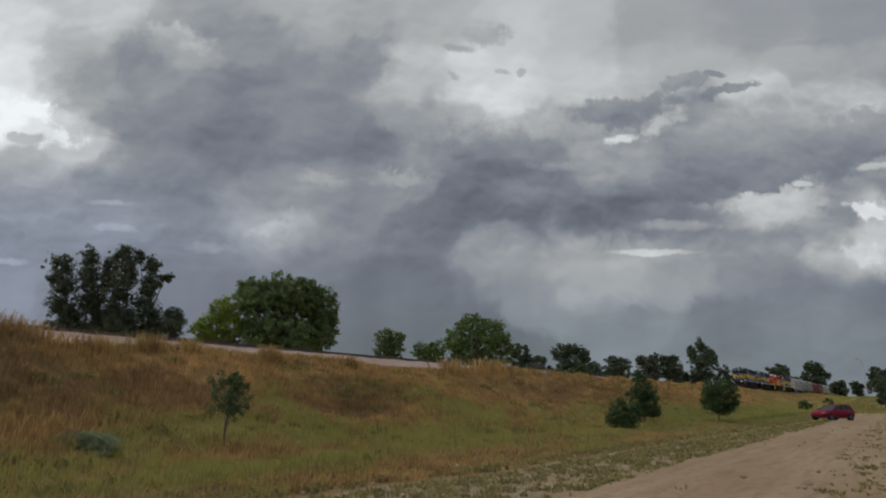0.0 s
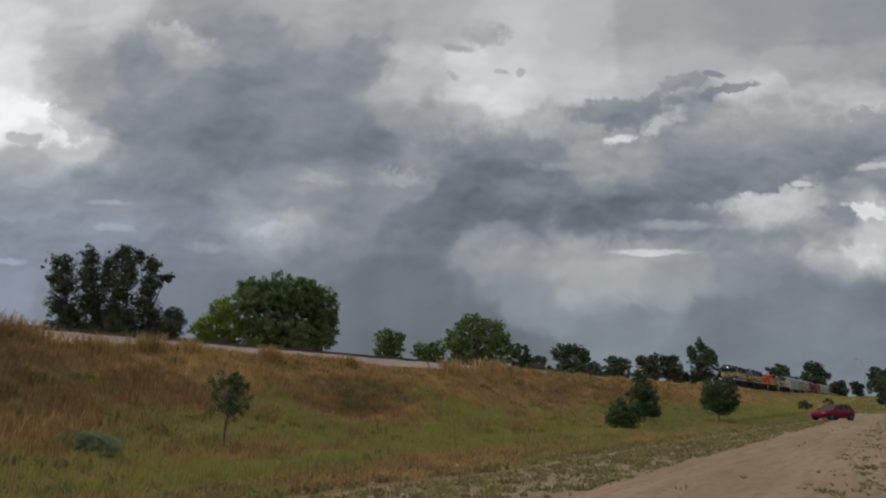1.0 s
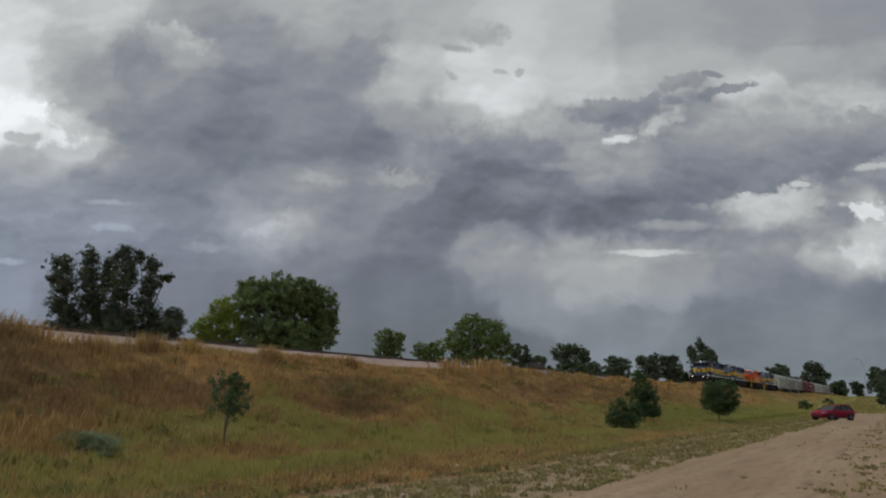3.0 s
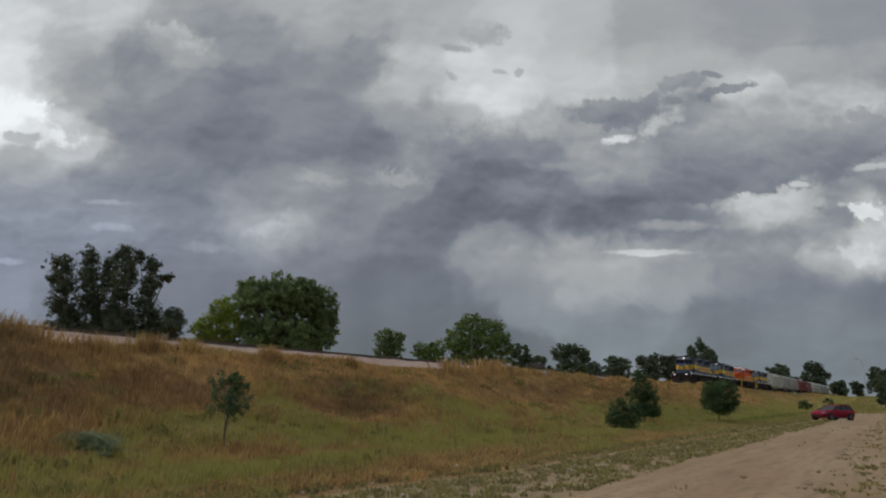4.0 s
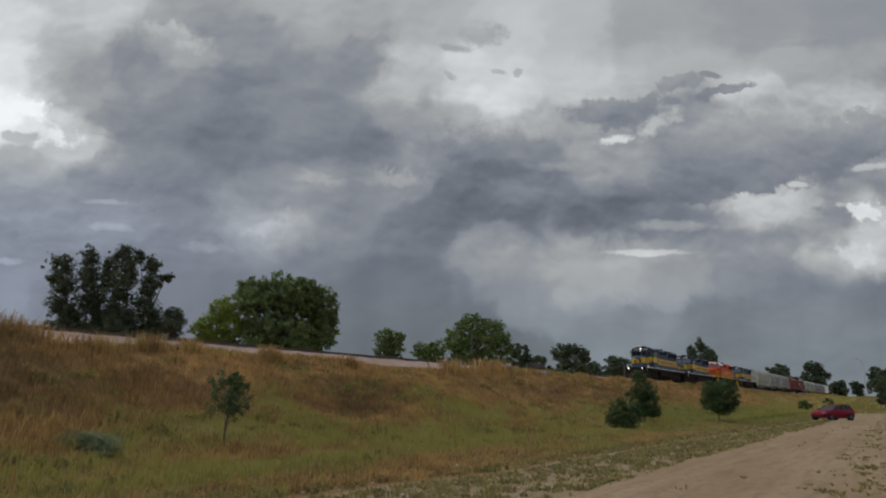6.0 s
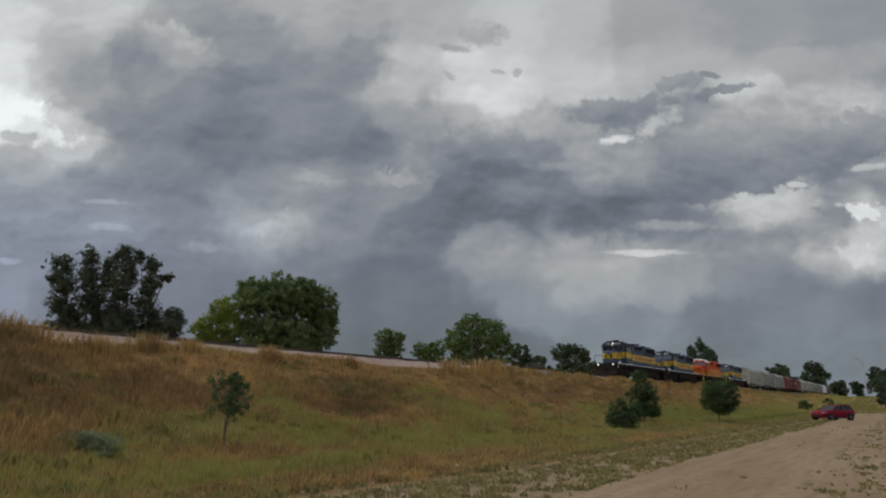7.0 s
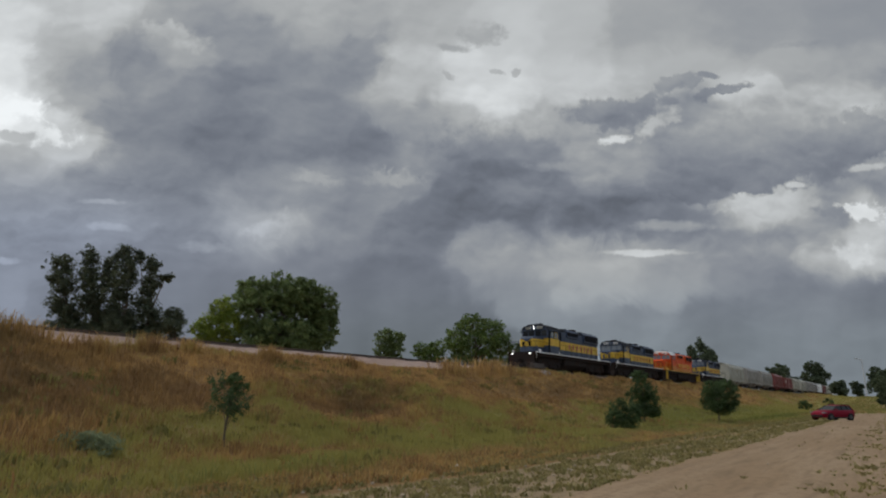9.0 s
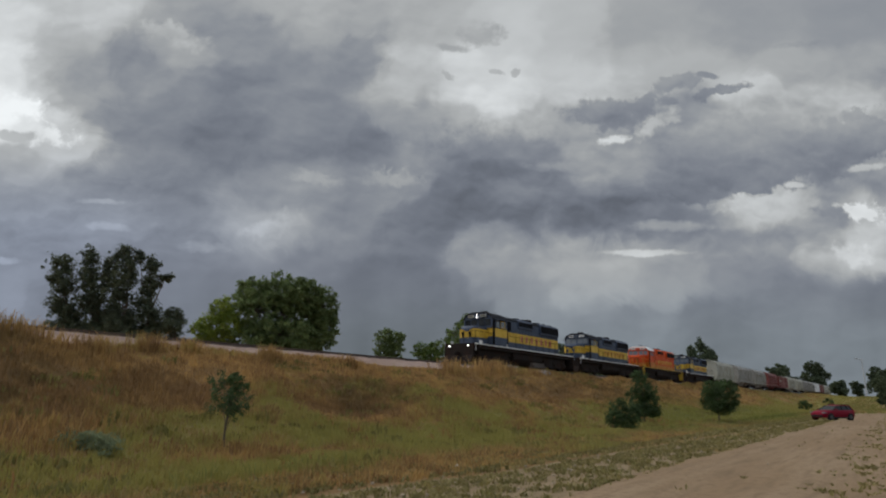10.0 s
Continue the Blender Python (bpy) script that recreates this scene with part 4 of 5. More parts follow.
crown_tree("tree", 22.07, 105.0, 0.0, "grey-green tree with uneven crown", M_LEAF_FAR, 12, [(-1.65, 9.55, 1.36, 1.36), (0.31, 9.96, 1.46, 1.26), (2.22, 9.02, 1.36, 1.46), (0.05, 8.0, 3.29, 1.5), (0.0, 6.4, 3.3, 1.4)], 0.2, 24, 0.45)
crown_tree("tree", 35.93, 126.0, 0.0, "rounded dark green tree behind the embankment", M_LEAF_FAR, 15, [(-0.81, 8.94, 1.63, 1.39), (1.03, 8.73, 1.86, 1.39), (0.05, 7.6, 3.01, 1.2), (0.0, 6.2, 3.2, 1.3)], 0.22, 24, 0.5)
plant("bush", 12.2, 92.0, 0.0, 9.4, 5.2, "dark green bush behind the embankment", M_LEAF_FAR, 11, 6000, 0.22, 0.1, 8, 10, 0.6, category="bush")
plant("bush", 17.9, 112.0, 0.0, 8.8, 6.0, "dark green bush behind the embankment", M_LEAF_FAR, 13, 6000, 0.24, 0.1, 8, 10, 0.5, category="bush")
plant("bush", 28.6, 118.0, 0.0, 8.3, 8.0, "dark green bush behind the embankment", M_LEAF_FAR, 14, 7000, 0.26, 0.1, 9, 10, 0.4, category="bush")
for k, x in enumerate((50.1, 55.7)):
    crown_tree("tree", x, 148.0 + k, 0.0, "dark tree with several pointed tops", M_LEAF_DARK, 21 + k, [(-1.7, 11.0, 1.3, 1.3), (0.8, 11.2, 1.3, 1.2), (0.0, 9.6, 2.8, 1.7), (0.0, 7.4, 3.0, 1.8)], 0.24, 26, 0.5, ragged=0.28)
crown_tree("tree", 65.29, 155.0, 0.0, "tall grey-green tree with a pointed crown", M_LEAF_FAR, 23, [(-1.84, 13.38, 1.15, 1.87), (0.61, 15.11, 1.15, 2.01), (2.18, 13.42, 1.29, 1.87), (3.48, 12.03, 1.0, 2.15), (0.25, 11.14, 3.72, 2.29), (0.0, 7.4, 3.6, 2.4)], 0.25, 26, 0.5, 0.0, 0.3, ragged=0.25)
plant("bush", 60.5, 156.0, 0.0, 9.0, 8.0, "grey-green bush behind the embankment", M_LEAF_FAR, 24, 7000, 0.3, 0.1, 8, 10, 0.5, category="bush")
plant("tree", 80.8, 176.0, 0.0, 11.4, 5.6, "small dark tree behind the embankment", M_LEAF_DARK, 25, 5000, 0.33, 0.15, 8, 10, 0.8)
plant("tree", 147.0, 268.0, 0.0, 16.6, 13.0, "rounded green tree beyond the train", M_LEAF_FAR, 26, 9000, 0.5, 0.12, 11, 12, 0.4)
crown_tree("tree", 243.2, 400.0, 0.0, "large dark tree with a spiky open crown", M_LEAF_FAR, 27, [(-3.57, 23.19, 2.95, 4.42), (1.35, 21.44, 3.31, 5.15), (5.69, 18.25, 4.04, 3.31), (-7.28, 17.38, 2.94, 3.3), (-0.68, 14.58, 6.96, 3.66), (0.0, 10.0, 6.0, 4.0)], 0.55, 26, 1.0, 0.0, 0.3, ragged=0.3)
# trees by the road
plant("bush", 147.3, 230.0, 3.1, 6.0, 6.6, "round dark green roadside bush", M_LEAF_FAR, 28, 6000, 0.36, 0.1, 9, 12, 0.3, category="bush")
plant("bush", 161.0, 240.0, 3.0, 6.2, 5.2, "grey-green bush at the roadside", M_LEAF_FAR, 29, 5000, 0.38, 0.1, 8, 10, 0.5, category="bush")
plant("tree", 173.0, 245.0, 2.8, 12.4, 6.6, "dark green tree by the road", M_LEAF_FAR, 30, 7000, 0.38, 0.12, 9, 11, 0.7)
plant("tree", 86.9, 120.0, 0.0, 7.9, 5.4, "dense dark green tree by the road", M_LEAF_FAR, 31, 14000, 0.26, 0.05, 14, 14, 0.4)
plant("bush", 63.9, 109.5, 0.0, 1.8, 2.3, "small dark bush in the grass", M_LEAF_YOUNG, 32, 1800, 0.10, 0.1, 6, 8, 0.4, category="bush")
plant("bush", 76.0, 122.0, 1.1, 1.2, 2.0, "low dark bush on the slope", M_LEAF_YOUNG, 33, 1000, 0.10, 0.1, 5, 8, 0.4, category="bush")
plant("tree", -5.9, 17.3, 0.10, 2.25, 1.5, "thin young tree with a sparse dull green crown", M_LEAF_YOUNG, 34, 3400, 0.036, 0.44, 9, 9, 0.9, taper=0.35, open_crown=0.0)
crown_tree("tree", 10.2, 35.3, 0.02, "low bushy young tree with dark green leaves", M_LEAF_YOUNG, 35, [(-0.12, 1.23, 0.61, 0.58), (-0.4, 0.64, 0.54, 0.54), (0.32, 0.59, 0.72, 0.62), (0.64, 1.05, 0.50, 0.55), (0.0, 0.35, 0.85, 0.40)], 0.05, 26, 0.16, 0.0, 0.03)
crown_tree("tree", 13.93, 42.8, 0.06, "young green tree planted in the grass", M_LEAF_YOUNG, 36, [(-0.17, 3.17, 0.59, 0.59), (0.09, 2.37, 0.82, 0.82), (0.42, 1.46, 0.85, 0.88), (-0.5, 1.68, 0.70, 0.78), (0.45, 0.85, 0.62, 0.50), (-0.25, 1.0, 0.7, 0.6)], 0.06, 26, 0.18, 0.0, 0.05)
crown_tree("tree", 21.15, 47.6, 0.0, "rounded young green tree planted in the grass", M_LEAF_YOUNG, 37, [(0.15, 1.1, 1.0, 0.5), (-0.26, 2.5, 0.96, 0.78), (0.75, 2.6, 0.91, 0.78), (0.17, 1.92, 1.47, 1.04), (-0.52, 1.53, 0.73, 0.69), (0.87, 1.55, 0.78, 0.69)], 0.065, 26, 0.2, 0.0, 0.06)
for k in range(11):
    x, y = -9.9 + 0.21 * k, 15.1 + 0.45 * math.sin(k * 2.3)
    plant("sage_bush", x, y, 0.12, 0.66 + 0.12 * math.sin(k * 1.9), 0.75, "grey-green sage clump in the grass", M_SAGE, 50 + k, 2000, 0.026, 0.05, 9, 14, 0.8, category="bush")
# ---------------------------------------------------------------- railway track
def railway_track():
    root = thing("railway_track", SITE, "single railway track on wooden sleepers", "railway track")
    for side in (-1, 1):
        bm = fresh()
        prof = [(-0.07, -0.17), (0.07, -0.17), (0.07, -0.15), (0.012, -0.13), (0.012, -0.045), (0.036, -0.03), (0.036, 0.0), (-0.036, 0.0), (-0.036, -0.03), (-0.012, -0.045), (-0.012, -0.13), (-0.07, -0.15)]
        extrude_profile(bm, [(side * 0.753 + y, RAIL_Z + z) for y, z in prof], "x", -75, 900)
        part("rail", bm, M_STEEL, root)
    bm = fresh()
    box(bm, -0.11, 0.11, -1.3, 1.3, RAIL_Z - 0.36, RAIL_Z - 0.172, 0.012)
    first = part("sleeper", bm, M_TIE, root)
    rng = random.Random(5)
    for i in range(220):
        ob = first if i == 0 else new("sleeper", first.data)
        ob.parent = root
        ob.matrix_basis = pose(-60 + i * 0.54, rng.uniform(-0.04, 0.04), rng.uniform(-0.01, 0.008), 0, 0, rng.uniform(-1.2, 1.2))
    return root


railway_track()


# ---------------------------------------------------------------- rolling stock: x forward, z from the rail head, origin at the front coupler
def bogie(parent, x, wheels, gauge=0.75):
    """Side frames, springs and wheelsets; returns nothing. wheels: axle offsets."""
    reach = max(wheels) + 0.75
    bm = fresh()
    for side in (-1, 1):
        prof = [(x - reach, 0.42), (x - reach + 0.3, 0.30), (x + reach - 0.3, 0.30), (x + reach, 0.42), (x + reach, 0.72), (x + reach - 0.4, 0.95), (x - reach + 0.4, 0.95), (x - reach, 0.72)]
        extrude_profile(bm, prof, "y", side * 1.02 - 0.09, side * 1.02 + 0.09)
    box(bm, x - 0.3, x + 0.3, -1.0, 1.0, 0.45, 1.0, 0.03)
    frame_part = part("bogie", bm, M_BLACK, parent, "black cast bogie frame")
    for w in wheels:
        bm = fresh()
        for side in (-1, 1):
            tube(bm, (x + w, side * (gauge - 0.07), 0.5), (x + w, side * (gauge + 0.07), 0.5), 0.5, 0.5, 20)
            tube(bm, (x + w, side * 1.0, 0.55), (x + w, side * 1.2, 0.55), 0.16, 0.14, 10)
        tube(bm, (x + w, -0.7, 0.5), (x + w, 0.7, 0.5), 0.09, 0.09, 8)
        part("wheelset", bm, M_BLACK, frame_part)
        for side in (-1, 1):
            bm = fresh()
            tube(bm, (x + w + 0.36, side * 1.06, 0.55), (x + w + 0.36, side * 1.06, 0.92), 0.1, 0.1, 8)
            part("spring", bm, M_BLACK, frame_part)


def coupler(parent, x, way):
    bm = fresh()
    box(bm, x - 0.42 * way, x - 0.85 * way, -0.11, 0.11, 0.72, 0.98, 0.02)
    box(bm, x - 0.02 * way, x - 0.42 * way, -0.17, 0.15, 0.70, 1.0, 0.04)
    part("coupler", bm, M_BLACK, parent)


def locomotive(upper, band, lower, steps, sill, lit, name_bars, label, rails, cap, base_top=2.30, band_low=2.30, band_high=3.05):
    """A six-axle road switcher diesel: low nose, cab, long hood with fans and radiators."""
    L, rise = 21.0, 0.18
    root = thing("locomotive", Matrix.Identity(4), label, "locomotive", "locomotives of the train")
    # underframe and walkway
    bm = fresh()
    box(bm, -0.95, -L + 0.95, -1.48, 1.48, 1.30, 1.62, 0.03)
    box(bm, -2.0, -L + 2.0, -1.1, 1.1, 0.95, 1.30)
    part("underframe", bm, M_BLACK, root)
    bm = fresh()
    box(bm, -0.9, -L + 0.9, -1.53, 1.53, 1.58, 1.70, 0.01)
    part("walkway", bm, M_BLACK, root)
    for side in (-1, 1):
        bm = fresh()
        box(bm, -0.9, -L + 0.9, side * 1.525, side * 1.565, 1.625, 1.70)
        part("sill_stripe", bm, sill, root, "pale stripe along the walkway edge")
    # fuel tank
    bm = fresh()
    extrude_profile(bm, [(-1.35, 1.28), (-1.35, 0.75), (-0.95, 0.38), (0.95, 0.38), (1.35, 0.75), (1.35, 1.28)], "x", -7.6, -13.2, 0.05)
    part("fuel_tank", bm, M_BLACK, root)
    bm = fresh()
    for y in (-1.1, 1.1):
        tube(bm, (-8.0, y, 1.42), (-12.6, y, 1.42), 0.17, 0.17, 12)
    part("air_reservoir", bm, M_BLACK, root)
    for x in (-4.6, -16.4):
        bogie(root, x, (-1.95, 0.0, 1.95))
    coupler(root, 0.0, 1)
    coupler(root, -L, -1)
    # pilot plates with plough, corner steps
    for end, x in ((1, -0.9), (-1, -L + 0.9)):
        bm = fresh()
        extrude_profile(bm, [(x - 0.06 * end, 1.62), (x + 0.08 * end, 1.62), (x + 0.10 * end, 0.75), (x + 0.42 * end, 0.16), (x + 0.34 * end, 0.14), (x - 0.06 * end, 0.7)], "y", -1.42, 1.42)
        part("pilot", bm, M_BLACK, root, "black pilot with snow plough")
        for side in (-1, 1):
            bm = fresh()
            for k in range(4):
                zz = 0.42 + 0.33 * k
                box(bm, x - 0.02 * end, x - 0.50 * end, side * 1.10, side * 1.52, zz, zz + 0.05)
            box(bm, x - 0.50 * end, x - 0.58 * end, side * 1.06, side * 1.53, 0.36, 1.62)
            box(bm, x + 0.02 * end, x - 0.04 * end, side * 1.06, side * 1.53, 0.36, 1.62)
            part("step_well", bm, steps, root)
    # nose, tapering forwards
    bm = fresh()
    for lo, hi, m, nm in ((1.70, base_top, lower, "nose_base"), (base_top, band_high, band, "nose_band"), (band_high, 3.32, upper, "nose_top")):
        bm = fresh()
        x0 = -1.95 - 0.12 * max(0, hi - 2.9)
        prof = [(-3.95, -0.98), (-3.95, 0.98), (x0 - 0.30, 0.93), (x0, 0.68), (x0, -0.68), (x0 - 0.30, -0.93)]
        top = 0.0 if hi < 3.2 else 0.16
        a = [bm.verts.new((x, y, lo)) for x, y in prof]
        b = [bm.verts.new((x - (top if x > -3.5 else 0), y * (1 - top * 0.5), hi)) for x, y in prof]
        bm.faces.new(a)
        bm.faces.new(list(reversed(b)))
        for i in range(6):
            bm.faces.new((a[i], b[i], b[(i + 1) % 6], a[(i + 1) % 6]))
        bmesh.ops.bevel(bm, geom=bm.edges[:], offset=0.035, segments=2, affect="EDGES")
        part(nm, bm, m, root)
    # the upper colour dips to a point on the nose
    bm = fresh()
    for s in (-1, 1):
        extrude = [(-1.925, s * 0.66, band_high + 0.01), (-1.925, 0.0, band_high + 0.01), (-1.925, 0.0, band_high - 0.26), (-1.925, s * 0.40, band_high - 0.07)]
        a = [bm.verts.new(p) for p in extrude]
        b = [bm.verts.new((p[0] - 0.05, p[1], p[2])) for p in extrude]
        bm.faces.new(a)
        bm.faces.new(list(reversed(b)))
        for i in range(4):
            bm.faces.new((a[i], b[i], b[(i + 1) % 4], a[(i + 1) % 4]))
    part("nose_chevron", bm, upper, root)
    bm = fresh()
    for y in (-0.36, 0.36):
        extrude_profile(bm, [(y - 0.15, band_low + 0.46), (y + 0.15, band_low + 0.46), (y + 0.05, band_low + 0.02), (y - 0.05, band_low + 0.02)], "x", -1.86, -1.93)
    part("nose_emblem", bm, M_GRILLE_SHADE if lit else lower, root, "dark marks on the nose")
    # cab: side walls in bands, roof with crowned profile
    for lo, hi, m, nm in ((1.70, base_top + rise, lower, "cab_base"), (base_top + rise, band_high + rise, band, "cab_band")):
        bm = fresh()
        box(bm, -3.80, -6.25, -1.50, 1.50, lo, hi, 0.02)
        part(nm, bm, m, root)
    bm = fresh()
    roof = [(-1.50, band_high + rise), (-1.50, 4.02), (-1.22, 4.38), (-0.65, 4.60), (0.65, 4.60), (1.22, 4.38), (1.50, 4.02), (1.50, band_high + rise)]
    extrude_profile(bm, roof, "x", -3.72, -6.25, 0.03)
    cab = part("cab", bm, upper, root)
    bm = fresh()
    prof = [(-1.56, 4.03), (-1.27, 4.42), (-0.66, 4.66), (0.66, 4.66), (1.27, 4.42), (1.56, 4.03), (1.50, 4.03), (1.23, 4.37), (-1.23, 4.37), (-1.50, 4.03)]
    extrude_profile(bm, prof, "x", -3.60, -6.35)
    part("cab_roof", bm, cap, root)
    pane = M_GLASS if lit else M_GLASS_PALE
    for y0, y1 in ((-1.32, -0.78), (-0.70, -0.08), (0.08, 0.70), (0.78, 1.32)):
        bm = fresh()
        box(bm, -3.68, -3.74, y0, y1, 3.44, 4.02, 0.02)
        w = part("window", bm, pane, cab, "dark cab window")
    for side in (-1, 1):
        for x0, x1 in ((-4.30, -4.90), (-5.08, -5.75)):
            bm = fresh()
            box(bm, x0, x1, side * 1.485, side * 1.53, 3.36, 3.88, 0.02)
            part("window", bm, M_GLASS_PALE, cab, "pale cab side window")
            bm = fresh()
            y = side * 1.535
            for a, b, c, d in ((x0 + 0.05, x1 - 0.05, 3.86, 3.92), (x0 + 0.05, x1 - 0.05, 3.30, 3.36), (x0 + 0.05, x0, 3.34, 3.9), (x1, x1 - 0.05, 3.34, 3.9)):
                box(bm, a, b, y - 0.02, y + 0.02, c, d)
            part("window_frame", bm, band if x0 < -5 else upper, cab)
        bm = fresh()
        box(bm, -3.9, -5.9, side * 1.52, side * 1.86, 3.93, 3.97)
        part("sunshade", bm, upper, cab)
    # number boards and headlight above the windscreen
    bm = fresh()
    box(bm, -3.58, -3.80, -1.02, 1.02, 4.14, 4.46, 0.04)
    board = part("headlight_housing", bm, upper, root)
    for y0, y1 in ((-0.95, -0.34), (0.34, 0.95)):
        bm = fresh()
        box(bm, -3.56, -3.60, y0, y1, 4.18, 4.42)
        part("number_board", bm, M_WHITE if not lit else M_PALE, board, "pale number board with an unreadable number")
        bm = fresh()
        for k in range(4):
            box(bm, -3.545, -3.565, y0 + 0.09 + 0.12 * k, y0 + 0.16 + 0.12 * k, 4.23, 4.37)
        part("number_bars", bm, M_BLACK, board)
    for z in (4.19, 4.41):
        bm = fresh()
        tube(bm, (-3.60, 0, z), (-3.50, 0, z), 0.05, 0.058, 16)
        part("headlight", bm, M_LAMP if lit else M_GLASS_PALE, board, "lit headlight" if lit else "unlit headlight")
    for y in (-0.95, 0.95):
        bm = fresh()
        tube(bm, (-0.86, y, 1.51), (-0.72, y, 1.51), 0.058, 0.066, 16)
        part("ditch_light", bm, M_LAMP if lit else M_GLASS_PALE, root, "lit ditch light" if lit else "unlit ditch light")
    # long hood in coloured bands
    for lo, hi, m, nm in ((1.70, base_top, lower, "hood_base"), (base_top, band_high + 0.14, band, "hood_band"), (band_high + 0.14, 4.02, upper, "hood")):
        bm = fresh()
        if hi > 4:
            extrude_profile(bm, [(-0.92, lo), (-0.92, 4.32), (-0.70, 4.54), (0.70, 4.54), (0.92, 4.32), (0.92, lo)], "x", -6.25, -17.75, 0.02)
        else:
            box(bm, -6.25, -17.75, -0.92, 0.92, lo, hi)
        part(nm, bm, m, root)
    bm = fresh()
    extrude_profile(bm, [(-0.94, 4.24), (-0.94, 4.33), (-0.71, 4.565), (0.71, 4.565), (0.94, 4.33), (0.94, 4.24)], "x", -6.25, -17.76)
    part("hood_roof", bm, M_ROOF_DARK if cap is not M_WHITE else upper, root, "hood roof cap")
    # doors along the hood
    for side in (-1, 1):
        for k in range(11):
            x = -8.3 - k * 0.62
            for lo, hi, m in ((1.78, band_low - 0.06, lower), (band_low + 0.04, band_high + 0.10, band), (band_high + 0.18, 3.68, upper)):
                bm = fresh()
                box(bm, x, x - 0.56, side * 0.92, side * 0.945, lo, hi)
                part("hood_door", bm, m, root)
        if name_bars:
            for k in range(7):
                x = -9.7 - k * 1.0
                bm = fresh()
                box(bm, x, x - 0.42, side * 0.93, side * 0.955, band_low + 0.14, band_high - 0.02)
                part("lettering_bar", bm, name_bars, root, "coloured bars of side lettering")
        bm = fresh()
        box(bm, -6.5, -7.9, side * 0.92, side * 0.96, 3.3, 4.15)
        part("intake_grille", bm, M_GRILLE_SHADE, root)
    # flared radiators, dynamic brake blister, fans and stack
    bm = fresh()
    extrude_profile(bm, [(-0.92, 3.35), (-1.12, 3.55), (-1.12, 4.36), (-0.80, 4.60), (0.80, 4.60), (1.12, 4.36), (1.12, 3.55), (0.92, 3.35)], "x", -13.5, -17.6, 0.02)
    part("radiator_housing", bm, upper, root)
    for side in (-1, 1):
        for x0, x1 in ((-13.6, -15.52), (-15.58, -17.5)):
            bm = fresh()
            box(bm, x0, x1, side * 1.10, side * 1.145, 3.66, 4.33)
            part("radiator_grille", bm, M_GRILLE_SHADE, root, "dark radiator grille")
    bm = fresh()
    extrude_profile(bm, [(-0.92, 3.60), (-1.04, 3.75), (-1.04, 4.34), (-0.75, 4.60), (0.75, 4.60), (1.04, 4.34), (1.04, 3.75), (0.92, 3.60)], "x", -9.2, -12.0, 0.02)
    part("brake_blister", bm, upper, root)
    for side in (-1, 1):
        bm = fresh()
        box(bm, -9.25, -11.95, side * 1.03, side * 1.06, 3.90, 4.32)
        part("brake_grille", bm, M_GRILLE_SHADE, root)
    for x in (-9.95, -11.2, -14.2, -15.5, -16.8):
        bm = fresh()
        tube(bm, (x, 0, 4.4), (x, 0, 4.72), 0.62, 0.60, 20)
        tube(bm, (x, 0, 4.72), (x, 0, 4.75), 0.15, 0.12, 10)
        part("roof_fan", bm, M_GRILLE_SHADE, root)
    bm = fresh()
    box(bm, -12.4, -13.2, -0.28, 0.28, 4.4, 4.92, 0.03)
    part("exhaust_stack", bm, M_BLACK, root)
    bm = fresh()
    for y in (-0.15, 0.1, 0.3):
        tube(bm, (-5.0, y, 4.76), (-4.55 - 0.1 * y, y, 4.78), 0.05, 0.09, 8)
    box(bm, -4.9, -5.0, -0.2, 0.35, 4.62, 4.76)
    part("air_horn", bm, M_BLACK, root)
    bm = fresh()
    tube(bm, (-5.8, 0.5, 4.62), (-5.8, 0.5, 4.9), 0.03, 0.03, 6)
    part("antenna", bm, M_BLACK, root)
    # handrails
    for side in (-1, 1):
        bm = fresh()
        y = side * 1.50
        tube(bm, (-6.4, y, 2.72), (-19.9, y, 2.72), 0.02, 0.02, 5)
        for k in range(11):
            x = -6.4 - k * 1.35
            tube(bm, (x, y, 1.66), (x, y, 2.72), 0.02, 0.02, 5)
        tube(bm, (-1.0, y, 1.3), (-1.0, y, 2.75), 0.022, 0.022, 5)
        tube(bm, (-1.0, y, 2.72), (-3.7, y, 2.72), 0.02, 0.02, 5)
        tube(bm, (-20.0, y, 1.3), (-20.0, y, 2.72), 0.022, 0.022, 5)
        part("handrail", bm, rails, root)
    for x in (-0.97, -20.03):
        for y0, y1 in ((-1.45, -0.35), (0.35, 1.45)):
            bm = fresh()
            tube(bm, (x, y0, 2.72), (x, y1, 2.72), 0.02, 0.02, 5)
            tube(bm, (x, y1 if y0 < 0 else y0, 1.66), (x, y1 if y0 < 0 else y0, 2.72), 0.02, 0.02, 5)
            part("end_rail", bm, M_BLACK, root)
    for side in (-1, 1):
        bm = fresh()
        tube(bm, (-1.0, side * 1.56, 1.05), (-1.0, side * 1.56, 1.75), 0.022, 0.022, 6)
        part("grab_iron", bm, sill, root)
        # box in the sill colour stands in for a small light by the steps
        bm = fresh()
        box(bm, -1.75, -2.05, side * 1.42, side * 1.54, 1.71, 1.98, 0.02)
        part("step_light_box", bm, sill, root, "small pale box on the walkway")
        # near-black strip: shade at the cab's front corner, put in as colour
        bm = fresh()
        box(bm, -3.78, -4.12, side * 1.49, side * 1.52, 1.75, 4.0)
        part("cab_front_shade", bm, M_GRILLE_SHADE, root)
        # near-black panel puts in the dark gap behind the cab
        bm = fresh()
        box(bm, -6.25, -6.40, side * 0.9, side * 1.49, 1.72, 4.0)
        part("cab_rear_gap", bm, M_GRILLE_SHADE, root)
